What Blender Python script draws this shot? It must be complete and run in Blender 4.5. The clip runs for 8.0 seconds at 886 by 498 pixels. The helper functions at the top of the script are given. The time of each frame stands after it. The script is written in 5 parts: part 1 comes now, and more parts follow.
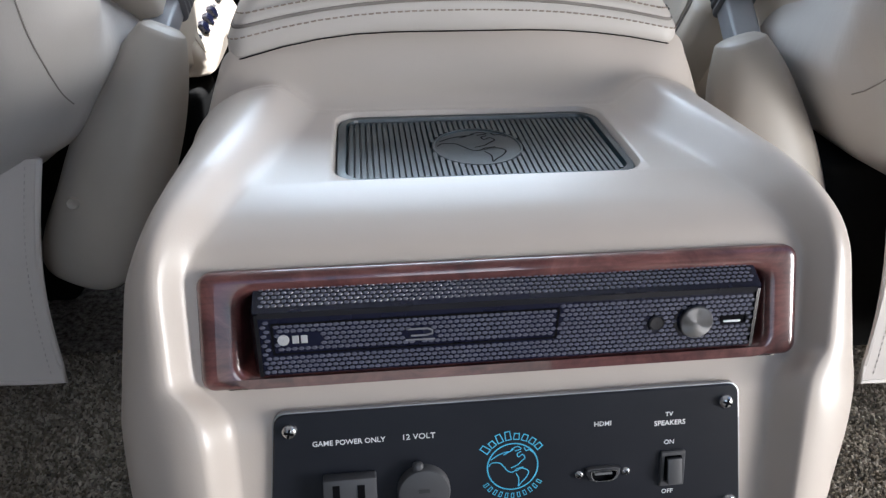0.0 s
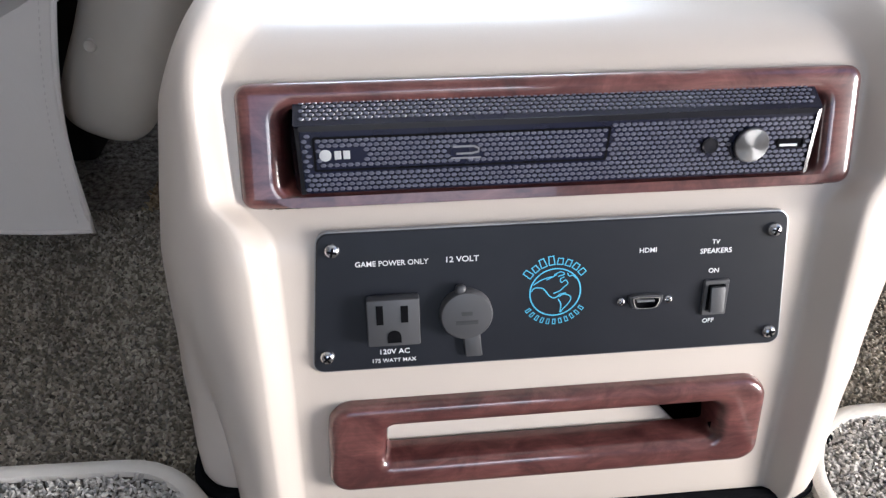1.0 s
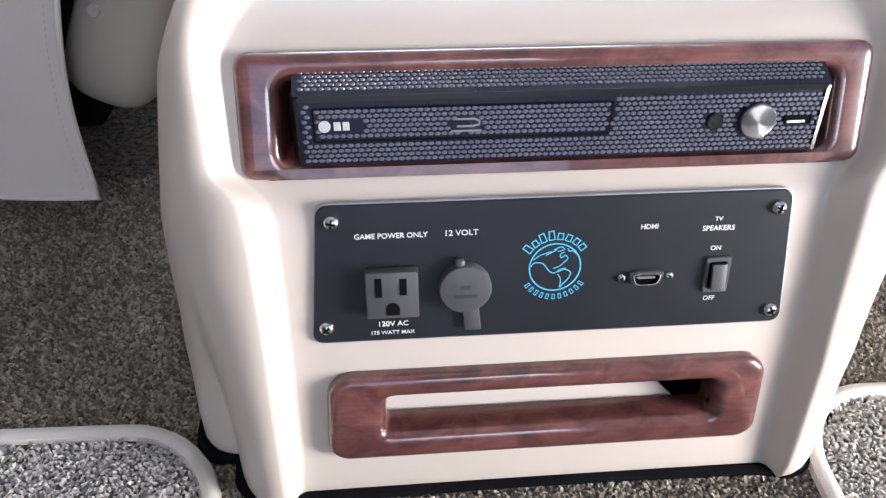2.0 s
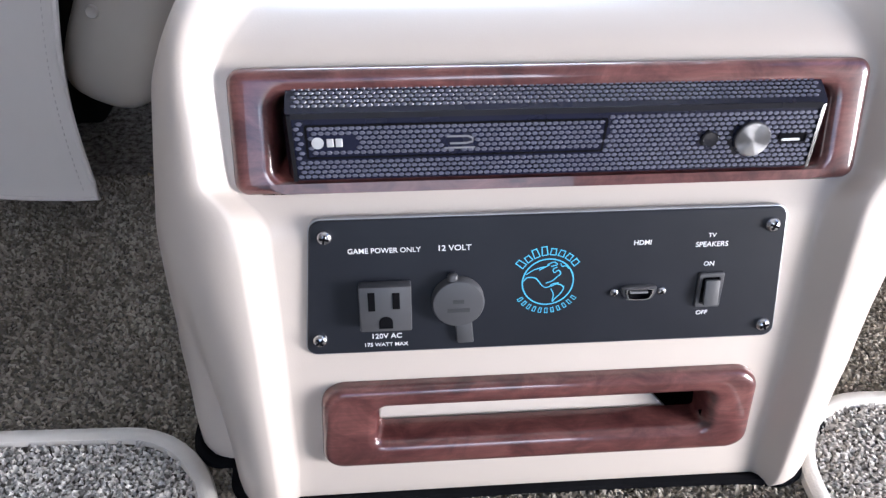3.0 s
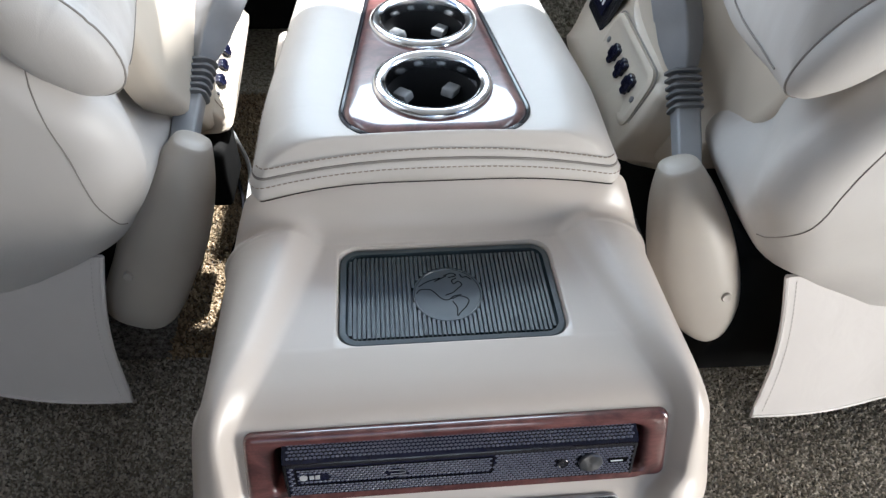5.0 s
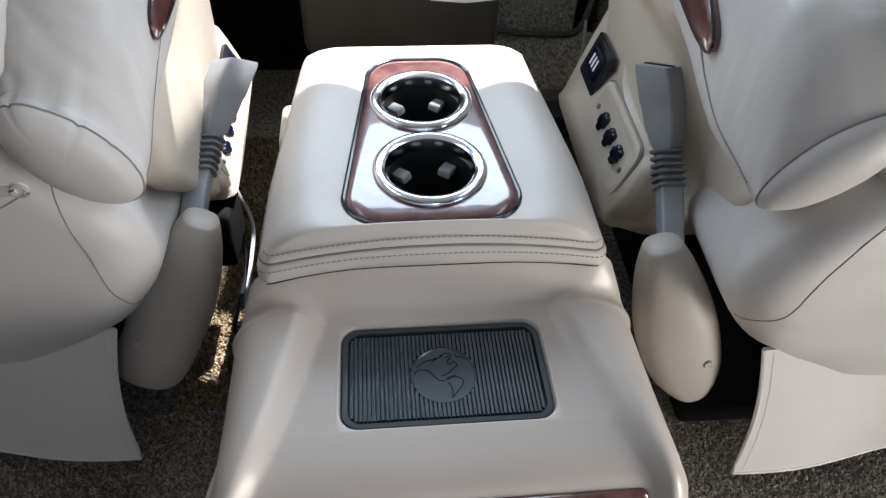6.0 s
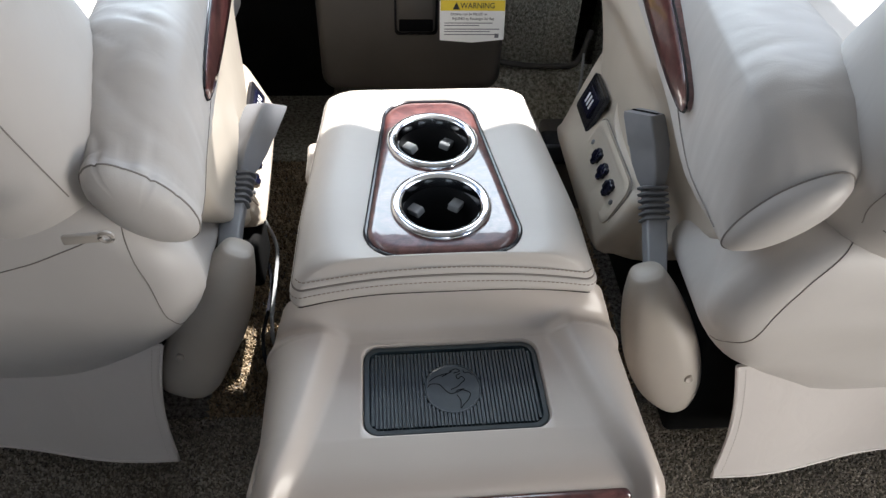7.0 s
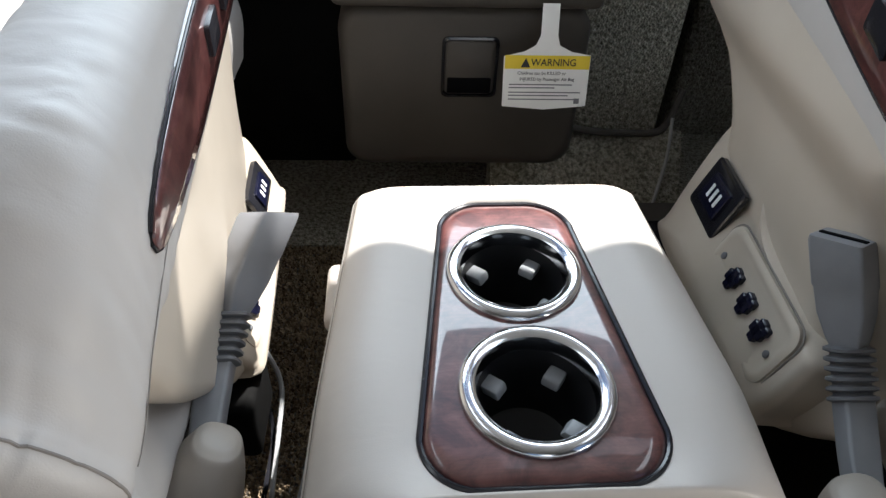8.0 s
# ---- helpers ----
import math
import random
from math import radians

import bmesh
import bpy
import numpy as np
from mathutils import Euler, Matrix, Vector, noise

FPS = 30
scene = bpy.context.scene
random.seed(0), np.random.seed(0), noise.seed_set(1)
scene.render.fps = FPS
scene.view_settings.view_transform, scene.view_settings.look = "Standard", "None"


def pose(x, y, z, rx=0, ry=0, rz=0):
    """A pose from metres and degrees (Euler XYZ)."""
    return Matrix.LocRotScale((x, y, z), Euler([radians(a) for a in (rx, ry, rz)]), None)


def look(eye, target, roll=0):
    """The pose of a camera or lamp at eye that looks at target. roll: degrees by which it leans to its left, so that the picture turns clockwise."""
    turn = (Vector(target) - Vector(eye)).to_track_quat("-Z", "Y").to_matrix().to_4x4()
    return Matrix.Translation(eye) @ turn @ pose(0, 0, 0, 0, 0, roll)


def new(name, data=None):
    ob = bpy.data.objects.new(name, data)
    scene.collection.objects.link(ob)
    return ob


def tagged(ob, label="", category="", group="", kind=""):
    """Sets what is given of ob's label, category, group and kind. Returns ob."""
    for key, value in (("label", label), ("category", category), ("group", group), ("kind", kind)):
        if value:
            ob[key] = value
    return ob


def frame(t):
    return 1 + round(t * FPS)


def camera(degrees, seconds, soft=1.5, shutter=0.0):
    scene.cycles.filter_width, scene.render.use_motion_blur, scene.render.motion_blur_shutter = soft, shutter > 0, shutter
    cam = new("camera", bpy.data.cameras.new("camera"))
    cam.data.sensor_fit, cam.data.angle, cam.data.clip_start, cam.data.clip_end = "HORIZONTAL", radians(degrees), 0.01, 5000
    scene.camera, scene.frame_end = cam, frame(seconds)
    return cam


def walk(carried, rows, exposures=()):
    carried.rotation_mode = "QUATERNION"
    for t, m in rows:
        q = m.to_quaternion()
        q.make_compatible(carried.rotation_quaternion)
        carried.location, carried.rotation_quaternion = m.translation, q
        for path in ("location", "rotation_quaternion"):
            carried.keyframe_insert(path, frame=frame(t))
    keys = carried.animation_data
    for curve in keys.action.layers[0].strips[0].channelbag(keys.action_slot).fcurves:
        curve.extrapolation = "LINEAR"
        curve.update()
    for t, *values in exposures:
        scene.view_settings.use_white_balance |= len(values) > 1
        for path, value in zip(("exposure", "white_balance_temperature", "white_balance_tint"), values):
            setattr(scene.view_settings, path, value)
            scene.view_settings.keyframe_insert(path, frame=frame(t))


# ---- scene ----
cam = camera(64.7, 8.0, soft=1.4)
# seconds, eye, target, roll
PATH = [
    (0, (-0.068, -0.222, 0.474), (0.095, 1.471, -0.578), 0.9),
    (0.5, (-0.087, -0.234, 0.438), (0.063, 1.35, -0.773), 1.0),
    (1, (-0.089, -0.236, 0.431), (0.046, 1.297, -0.846), 1.1),
    (2.5, (-0.08, -0.229, 0.434), (0.013, 1.228, -0.932), 1.3),
    (3, (-0.076, -0.224, 0.445), (0.01, 1.223, -0.932), 1.3),
    (3.2, (-0.06, -0.225, 0.459), (0.009, 1.229, -0.913), 0.8),
    (3.5, (-0.027, -0.233, 0.509), (0.064, 1.189, -0.895), 1.4),
    (4, (-0.024, -0.253, 0.592), (0.087, 1.136, -0.843), 1.7),
    (4.5, (-0.032, -0.227, 0.678), (0.083, 1.167, -0.752), 1.7),
    (5, (-0.045, -0.186, 0.746), (0.079, 1.209, -0.682), 2.1),
    (5.2, (-0.047, -0.174, 0.775), (0.071, 1.227, -0.647), 1.8),
    (6.5, (-0.046, -0.158, 0.853), (0.1, 1.238, -0.572), 3.1),
    (7, (-0.06, -0.205, 0.91), (0.07, 1.202, -0.505), 2.7),
    (7.3, (-0.073, -0.242, 0.945), (0.044, 1.199, -0.467), 2.5),
    (7.5, (-0.082, -0.215, 0.967), (0.027, 1.199, -0.442), 2.3),
    (7.8, (-0.095, -0.042, 0.872), (0.009, 1.388, -0.523), 2.5),
    (8, (-0.102, 0.092, 0.793), (-0.005, 1.564, -0.557), 2.5),
]
walk(cam, [(t, look(eye, target, roll)) for t, eye, target, roll in PATH],
     exposures=[(0.0, 2.13, 5880, 11), (0.5, 2.60, 6100, 12), (1.0, 2.80, 6050, 13), (2.5, 3.08, 5900, 15), (3.0, 3.00, 5750, 15), (3.5, 2.76, 5600, 11), (4.0, 2.62, 5780, 11), (4.5, 2.40, 5920, 9), (5.0, 2.18, 5950, 9), (6.5, 1.62, 6150, 11), (7.5, 1.56, 6250, 11), (8.0, 1.36, 6250, 10)])

# ---- light: high sun from ahead and to the right through the windscreen, sky through the windows and the open side door ----
SUN_FROM = Vector((0.31, 0.33, 0.89)).normalized()
world = bpy.data.worlds.new("sky")
scene.world = world
world.use_nodes = True
wn = world.node_tree.nodes
sky = wn.new("ShaderNodeTexSky")
sky.sky_type, sky.sun_disc = "NISHITA", False
sky.sun_elevation = math.asin(SUN_FROM.z)
sky.sun_rotation = math.atan2(SUN_FROM.x, SUN_FROM.y)
world.node_tree.links.new(sky.outputs[0], wn["Background"].inputs[0])
wn["Background"].inputs[1].default_value = 0.05
sun = new("sun", bpy.data.lights.new("sun", "SUN"))
sun.data.energy, sun.data.angle, sun.data.color = 5.0, radians(0.5), (1.0, 0.96, 0.9)
sun.matrix_world = look((0, 0, 3), Vector((0, 0, 3)) - SUN_FROM)


def window_light(eye, target, w, h, power, colour, spread=180):
    """Daylight of the sky that enters through one window opening."""
    lamp = new("window_daylight", bpy.data.lights.new("window_daylight", "AREA"))
    lamp.data.shape, lamp.data.size, lamp.data.size_y, lamp.data.energy, lamp.data.color = "RECTANGLE", w, h, power, colour
    lamp.data.spread = radians(spread)
    lamp.matrix_world = look(eye, target)
    return lamp


window_light((0.98, -0.44, 0.27), (0, -0.48, 0.04), 0.34, 0.48, 3.85, (1.0, 0.935, 0.835), 155)
window_light((0.93, 0.58, 1.25), (0, 0.62, 0.35), 0.8, 0.7, 2.1, (0.86, 0.94, 1.0))
window_light((-0.93, 0.62, 1.25), (0, 0.5, 0.4), 0.7, 0.7, 1.6, (0.86, 0.94, 1.0))
window_light((0.0, 1.495, 1.24), (0, 0.695, 0.64), 1.6, 0.45, 6.8, (0.82, 0.94, 1.0))
# unseen rear opening: lamp added and narrowed to brighten the left seat back
window_light((0.30, -2.32, 1.10), (-0.7, 0.0, 0.80), 0.64, 0.80, 0.34, (1.0, 0.965, 0.93), 60)


# ---- materials ----
def mat(name, rough=0.5, metal=0.0, coat=0.0, spec=0.5):
    m = bpy.data.materials.new(name)
    m.use_nodes = True
    b = m.node_tree.nodes["Principled BSDF"]
    b.inputs["Roughness"].default_value = rough
    b.inputs["Metallic"].default_value = metal
    b.inputs["Coat Weight"].default_value = coat
    b.inputs["Coat Roughness"].default_value = 0.03
    b.inputs["Coat IOR"].default_value = 1.6
    b.inputs["Specular IOR Level"].default_value = spec
    return m, m.node_tree.nodes, m.node_tree.links, b


def coords(n, l, scale=(1, 1, 1)):
    tc = n.new("ShaderNodeTexCoord")
    mp = n.new("ShaderNodeMapping")
    mp.inputs["Scale"].default_value = scale
    l.new(tc.outputs["Object"], mp.inputs["Vector"])
    return mp.outputs["Vector"]


def tex_noise(n, l, vec, scale, detail=3.0, rough=0.55, distort=0.0):
    t = n.new("ShaderNodeTexNoise")
    t.inputs["Scale"].default_value = scale
    t.inputs["Detail"].default_value = detail
    t.inputs["Roughness"].default_value = rough
    t.inputs["Distortion"].default_value = distort
    l.new(vec, t.inputs["Vector"])
    return t.outputs["Fac"]


def tex_cell(n, l, vec, scale, feature="F1"):
    t = n.new("ShaderNodeTexVoronoi")
    t.feature = feature
    t.inputs["Scale"].default_value = scale
    l.new(vec, t.inputs["Vector"])
    return t


def ramp(n, l, fac, stops):
    r = n.new("ShaderNodeValToRGB")
    while len(r.color_ramp.elements) < len(stops):
        r.color_ramp.elements.new(0.5)
    for e, (p, c) in zip(r.color_ramp.elements, stops):
        e.position, e.color = p, (*c, 1)
    l.new(fac, r.inputs["Fac"])
    return r.outputs["Color"]


def bump(n, l, height, strength, dist, b, chain=None):
    k = n.new("ShaderNodeBump")
    k.inputs["Strength"].default_value, k.inputs["Distance"].default_value = strength, dist
    l.new(height, k.inputs["Height"])
    if chain:
        l.new(chain, k.inputs["Normal"])
    l.new(k.outputs["Normal"], b.inputs["Normal"])
    return k.outputs["Normal"]


def surface(name, dark, light, rough, scale=6.0, grain=900.0, grain_depth=0.0002, strength=0.25, metal=0.0, coat=0.0, spec=0.5):
    """Two-tone surface: a wide stain, a fine grain relief and uneven gloss."""
    m, n, l, b = mat(name, rough, metal, coat, spec)
    v = coords(n, l)
    wide = tex_noise(n, l, v, scale, 4.0)
    l.new(ramp(n, l, wide, [(0.3, dark), (0.7, light)]), b.inputs["Base Color"])
    r = n.new("ShaderNodeMapRange")
    r.inputs["To Min"].default_value, r.inputs["To Max"].default_value = max(0.02, rough - 0.02), rough + 0.03
    l.new(tex_noise(n, l, v, scale * 2.5, 3.0), r.inputs["Value"])
    l.new(r.outputs["Result"], b.inputs["Roughness"])
    if strength:
        bump(n, l, tex_noise(n, l, v, grain, 2.0), strength, grain_depth, b)
    return m


def leather(name, dark, light, wrinkle=0.0012):
    m, n, l, b = mat(name, 0.46)
    v = coords(n, l)
    wide = tex_noise(n, l, v, 5.0, 5.0)
    l.new(ramp(n, l, wide, [(0.3, dark), (0.72, light)]), b.inputs["Base Color"])
    cell = tex_cell(n, l, v, 620.0, "DISTANCE_TO_EDGE")
    first = bump(n, l, cell.outputs["Distance"], 0.25, 0.0003, b)
    creases = tex_noise(n, l, coords(n, l, (1.0, 2.2, 0.8)), 22.0, 3.0, 0.5, 0.8)
    bump(n, l, creases, 0.5, wrinkle, b, first)
    return m


def burl(name):
    m, n, l, b = mat(name, 0.32, 0.0, 0.9, 0.5)
    v = coords(n, l, (1.0, 1.2, 1.2))
    a = tex_noise(n, l, v, 30.0, 7.0, 0.66, 1.4)
    colour = ramp(n, l, a, [(0.22, (0.028, 0.009, 0.0095)), (0.42, (0.082, 0.0255, 0.0255)), (0.58, (0.142, 0.052, 0.048)), (0.78, (0.224, 0.097, 0.083))])
    fine = tex_noise(n, l, coords(n, l, (6, 60, 60)), 9.0, 4.0)
    mix = n.new("ShaderNodeMix")
    mix.data_type, mix.blend_type = "RGBA", "MULTIPLY"
    mix.inputs["Factor"].default_value = 0.6
    l.new(colour, mix.inputs["A"])
    l.new(ramp(n, l, fine, [(0.3, (0.55, 0.5, 0.48)), (0.7, (1.1, 1.05, 1.0))]), mix.inputs["B"])
    l.new(mix.outputs["Result"], b.inputs["Base Color"])
    bump(n, l, tex_noise(n, l, v, 14.0, 1.0), 0.05, 0.0004, b)
    return m


def carpet_material(name, dark, light):
    m, n, l, b = mat(name, 0.95, spec=0.03)
    v = coords(n, l)
    cell = tex_cell(n, l, v, 260.0)
    spots = tex_noise(n, l, v, 150.0, 3.0, 0.7)
    mid = tuple((p + q) / 2 for p, q in zip(dark, light))
    colour = ramp(n, l, spots, [(0.36, dark), (0.5, mid), (0.64, light)])
    mix = n.new("ShaderNodeMix")
    mix.data_type, mix.blend_type = "RGBA", "MULTIPLY"
    mix.inputs["Factor"].default_value = 0.6
    l.new(colour, mix.inputs["A"])
    l.new(ramp(n, l, tex_noise(n, l, v, 9.0, 3.0), [(0.3, (0.72, 0.7, 0.68)), (0.7, (1.1, 1.08, 1.05))]), mix.inputs["B"])
    l.new(mix.outputs["Result"], b.inputs["Base Color"])
    bump(n, l, cell.outputs["Distance"], 0.9, 0.004, b)
    return m


def tuft_material(name, dark, light):
    """Carpet tufts: each loop of yarn has its own tone."""
    m, n, l, b = mat(name, 0.95, spec=0.03)
    g = n.new("ShaderNodeNewGeometry")
    v = coords(n, l)
    mid = tuple((p + q) / 2 for p, q in zip(dark, light))
    colour = ramp(n, l, g.outputs["Random Per Island"], [(0.05, dark), (0.55, mid), (0.97, light)])
    mix = n.new("ShaderNodeMix")
    mix.data_type, mix.blend_type = "RGBA", "MULTIPLY"
    mix.inputs["Factor"].default_value = 0.6
    l.new(colour, mix.inputs["A"])
    l.new(ramp(n, l, tex_noise(n, l, v, 14.0, 3.0), [(0.3, (0.7, 0.68, 0.66)), (0.7, (1.12, 1.1, 1.06))]), mix.inputs["B"])
    l.new(mix.outputs["Result"], b.inputs["Base Color"])
    return m


CREAM = surface("cream_plastic", (0.500, 0.440, 0.388), (0.528, 0.467, 0.413), 0.33, 5.0, 1100.0, 0.00016, 0.30)
SEAT_PLASTIC = surface("seat_plastic", (0.475, 0.415, 0.340), (0.525, 0.463, 0.385), 0.38, 7.0, 1100.0, 0.00015, 0.3)
PAD_PLASTIC = surface("hinge_cover_plastic", (0.320, 0.284, 0.246), (0.365, 0.328, 0.285), 0.45, 7.0, 1100.0, 0.0002, 0.35)
LEATHER = leather("grey_cream_leather", (0.465, 0.437, 0.410), (0.525, 0.494, 0.463))
LID_LEATHER = leather("lid_leather", (0.525, 0.484, 0.443), (0.57, 0.529, 0.488), 0.0005)
SKIRT_VINYL = leather("skirt_vinyl", (0.52, 0.48, 0.45), (0.57, 0.53, 0.50), 0.0025)
THREAD = surface("thread", (0.27, 0.215, 0.175), (0.34, 0.28, 0.235), 0.8, 40.0, 2000.0)
SKIRT_THREAD = surface("skirt_thread", (0.40, 0.37, 0.34), (0.46, 0.43, 0.40), 0.8, 40.0, 2000.0)
SEAM = surface("seam_thread", (0.20, 0.178, 0.160), (0.25, 0.225, 0.203), 0.8, 40.0, 2000.0)
WOOD = burl("red_burl_wood")
PANEL = surface("black_panel", (0.0100, 0.0112, 0.0160), (0.0150, 0.0165, 0.0225), 0.38, 12.0, 1500.0, 0.0001, 0.3, spec=0.32)
GLOSS_BLACK = surface("gloss_black", (0.012, 0.012, 0.015), (0.018, 0.018, 0.022), 0.16, 12.0, 800.0, 0.0001, 0.0)
PLAYER = surface("player_plastic", (0.004, 0.005, 0.016), (0.007, 0.008, 0.024), 0.26, 20.0, 900.0, 0.0001, 0.1, spec=0.4)
STUD = surface("player_stud", (0.082, 0.084, 0.116), (0.108, 0.110, 0.146), 0.32, 30.0, 900.0, 0.0001, 0.0)
DIM_MARK = surface("cap_mark", (0.030, 0.030, 0.033), (0.040, 0.040, 0.043), 0.5, 30.0, 900.0, 0.0001, 0.0)
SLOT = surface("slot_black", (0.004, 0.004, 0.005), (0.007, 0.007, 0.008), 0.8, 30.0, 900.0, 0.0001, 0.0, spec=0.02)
OUTLET = surface("outlet_plastic", (0.056, 0.056, 0.060), (0.068, 0.068, 0.073), 0.42, 30.0, 1500.0, 0.0001, 0.25)
RUBBER = surface("mat_rubber", (0.015, 0.026, 0.032), (0.022, 0.037, 0.044), 0.31, 16.0, 1400.0, 0.0002, 0.4, spec=0.75)
CUP_BLACK = surface("cup_rubber", (0.006, 0.006, 0.007), (0.010, 0.010, 0.011), 0.5, 20.0, 900.0, 0.0001, 0.2)
CHROME = surface("chrome", (0.60, 0.61, 0.63), (0.68, 0.69, 0.71), 0.14, 30.0, 900.0, 0.0001, 0.0, 1.0)
STEEL = surface("screw_steel", (0.45, 0.45, 0.46), (0.6, 0.6, 0.61), 0.25, 60.0, 900.0, 0.0001, 0.0, 1.0)
EDGE_METAL = surface("panel_edge", (0.35, 0.36, 0.38), (0.45, 0.46, 0.48), 0.4, 60.0, 900.0, 0.0001, 0.0, 0.6)
KNOB_METAL = surface("brushed_knob", (0.20, 0.20, 0.21), (0.28, 0.28, 0.29), 0.28, 60.0, 900.0, 0.0001, 0.0, 0.9)
# round brushing: the highlight gathers in two opposite sectors
kn = KNOB_METAL.node_tree.nodes
tangent = kn.new("ShaderNodeTangent")
tangent.direction_type, tangent.axis = "RADIAL", "Y"
kn["Principled BSDF"].inputs["Anisotropic"].default_value = 0.9
KNOB_METAL.node_tree.links.new(tangent.outputs[0], kn["Principled BSDF"].inputs["Tangent"])
GREY_PLASTIC = surface("buckle_grey", (0.20, 0.205, 0.22), (0.25, 0.255, 0.27), 0.42, 20.0, 1200.0, 0.0002, 0.3)
GREY_DARK = surface("buckle_grey_dark", (0.12, 0.122, 0.13), (0.16, 0.162, 0.17), 0.5, 20.0, 1200.0, 0.0002, 0.3)
GRIP = surface("cup_grip", (0.22, 0.23, 0.24), (0.28, 0.29, 0.30), 0.35, 20.0, 1200.0, 0.0002, 0.1)
WHITE_PRINT = surface("white_print", (0.72, 0.73, 0.74), (0.8, 0.81, 0.82), 0.6, 60.0, 900.0, 0.0001, 0.0)
BLUE_PRINT = surface("blue_print", (0.07, 0.40, 0.62), (0.10, 0.48, 0.70), 0.6, 60.0, 900.0, 0.0001, 0.0)
SILVER_PRINT = surface("silver_print", (0.55, 0.55, 0.56), (0.65, 0.65, 0.66), 0.35, 60.0, 900.0, 0.0001, 0.0, 0.4)
DIM_PRINT = surface("dim_print", (0.15, 0.15, 0.17), (0.2, 0.2, 0.22), 0.4, 60.0, 900.0, 0.0001, 0.0)
DASH = surface("dash_plastic", (0.058, 0.051, 0.044), (0.074, 0.065, 0.056), 0.55, 8.0, 700.0, 0.0004, 0.5)
# near black; on the driver footwell it stands for shade
DARK_VOID = surface("void_black", (0.010, 0.010, 0.010), (0.016, 0.015, 0.014), 0.9, 8.0, 700.0, 0.0004, 0.3, spec=0.02)
FLOOR_CARPET = carpet_material("floor_carpet", (0.060, 0.055, 0.048), (0.27, 0.255, 0.235))
FRONT_TUFT = tuft_material("brown_tuft", (0.110, 0.080, 0.048), (0.44, 0.345, 0.235))
TUFT = tuft_material("carpet_tuft", (0.150, 0.134, 0.108), (0.415, 0.378, 0.322))
MAT_TUFT = tuft_material("mat_tuft", (0.33, 0.32, 0.305), (0.64, 0.62, 0.59))
ASPHALT = surface("asphalt", (0.10, 0.10, 0.10), (0.16, 0.155, 0.15), 0.9, 3.0, 60.0, 0.004, 0.5)
DARK_CARPET = carpet_material("footwell_carpet", (0.15, 0.145, 0.115), (0.52, 0.50, 0.42))
BINDING = surface("mat_binding", (0.53, 0.50, 0.455), (0.60, 0.57, 0.525), 0.55, 30.0, 700.0, 0.0006, 0.5)
WALL_TRIM = surface("wall_trim", (0.13, 0.118, 0.105), (0.17, 0.156, 0.140), 0.85, 5.0, 500.0, 0.0005, 0.4)
HEADLINER = surface("headliner", (0.45, 0.43, 0.405), (0.52, 0.50, 0.475), 0.9, 5.0, 500.0, 0.0005, 0.4)
PAPER = surface("tag_paper", (0.84, 0.84, 0.82), (0.88, 0.88, 0.86), 0.6, 30.0, 700.0, 0.0001, 0.1)
YELLOW = surface("tag_yellow", (0.78, 0.58, 0.03), (0.84, 0.64, 0.05), 0.6, 30.0, 700.0, 0.0001, 0.0)
INK = surface("tag_ink", (0.02, 0.02, 0.02), (0.03, 0.03, 0.03), 0.6, 30.0, 700.0, 0.0001, 0.0)
RED = surface("red_button", (0.55, 0.03, 0.02), (0.62, 0.05, 0.03), 0.4, 30.0, 700.0, 0.0001, 0.0)
WIRE = surface("wire_grey", (0.30, 0.30, 0.30), (0.4, 0.4, 0.4), 0.4, 30.0, 700.0, 0.0001, 0.0)
WHITE_WIRE = surface("wire_white", (0.62, 0.60, 0.55), (0.7, 0.68, 0.63), 0.4, 30.0, 700.0, 0.0001, 0.0)


# ---- mesh tools ----
def part(name, bm, material, parent=None, label="", smooth=True, sharp=35.0, fix=True):
    """Link a bmesh as one mesh object, under a thing or a part."""
    if fix:
        bmesh.ops.recalc_face_normals(bm, faces=bm.faces)
    me = bpy.data.meshes.new(name)
    bm.to_mesh(me)
    bm.free()
    me.materials.append(material)
    if smooth:
        me.polygons.foreach_set("use_smooth", [True] * len(me.polygons))
        me.set_sharp_from_angle(angle=radians(sharp))
    ob = new(name, me)
    if parent is not None:
        ob.parent = parent
    if label:
        ob["label"] = label
    return ob


def mesh_part(name, verts, faces, material, parent=None, label="", smooth=False):
    me = bpy.data.meshes.new(name)
    me.from_pydata(verts, [], faces)
    me.materials.append(material)
    if smooth:
        me.polygons.foreach_set("use_smooth", [True] * len(me.polygons))
    ob = new(name, me)
    if parent is not None:
        ob.parent = parent
    if label:
        ob["label"] = label
    return ob


def thing(name, label, category, m=None, group="", kind=""):
    ob = new(name)
    ob.empty_display_size = 0.05
    if m is not None:
        ob.matrix_world = m
    return tagged(ob, label, category, group, kind)


def stack(loops, cap0=False, cap1=False, bm=None, closed=True):
    """Skin a row of loops that hold equally many points."""
    bm = bm or bmesh.new()
    rings = [[bm.verts.new(p) for p in loop] for loop in loops]
    n = len(rings[0])
    for a, b in zip(rings, rings[1:]):
        for i in range(n if closed else n - 1):
            j = (i + 1) % n
            bm.faces.new((a[i], a[j], b[j], b[i]))
    if cap0:
        bm.faces.new(list(reversed(rings[0])))
    if cap1:
        bm.faces.new(rings[-1])
    return bm


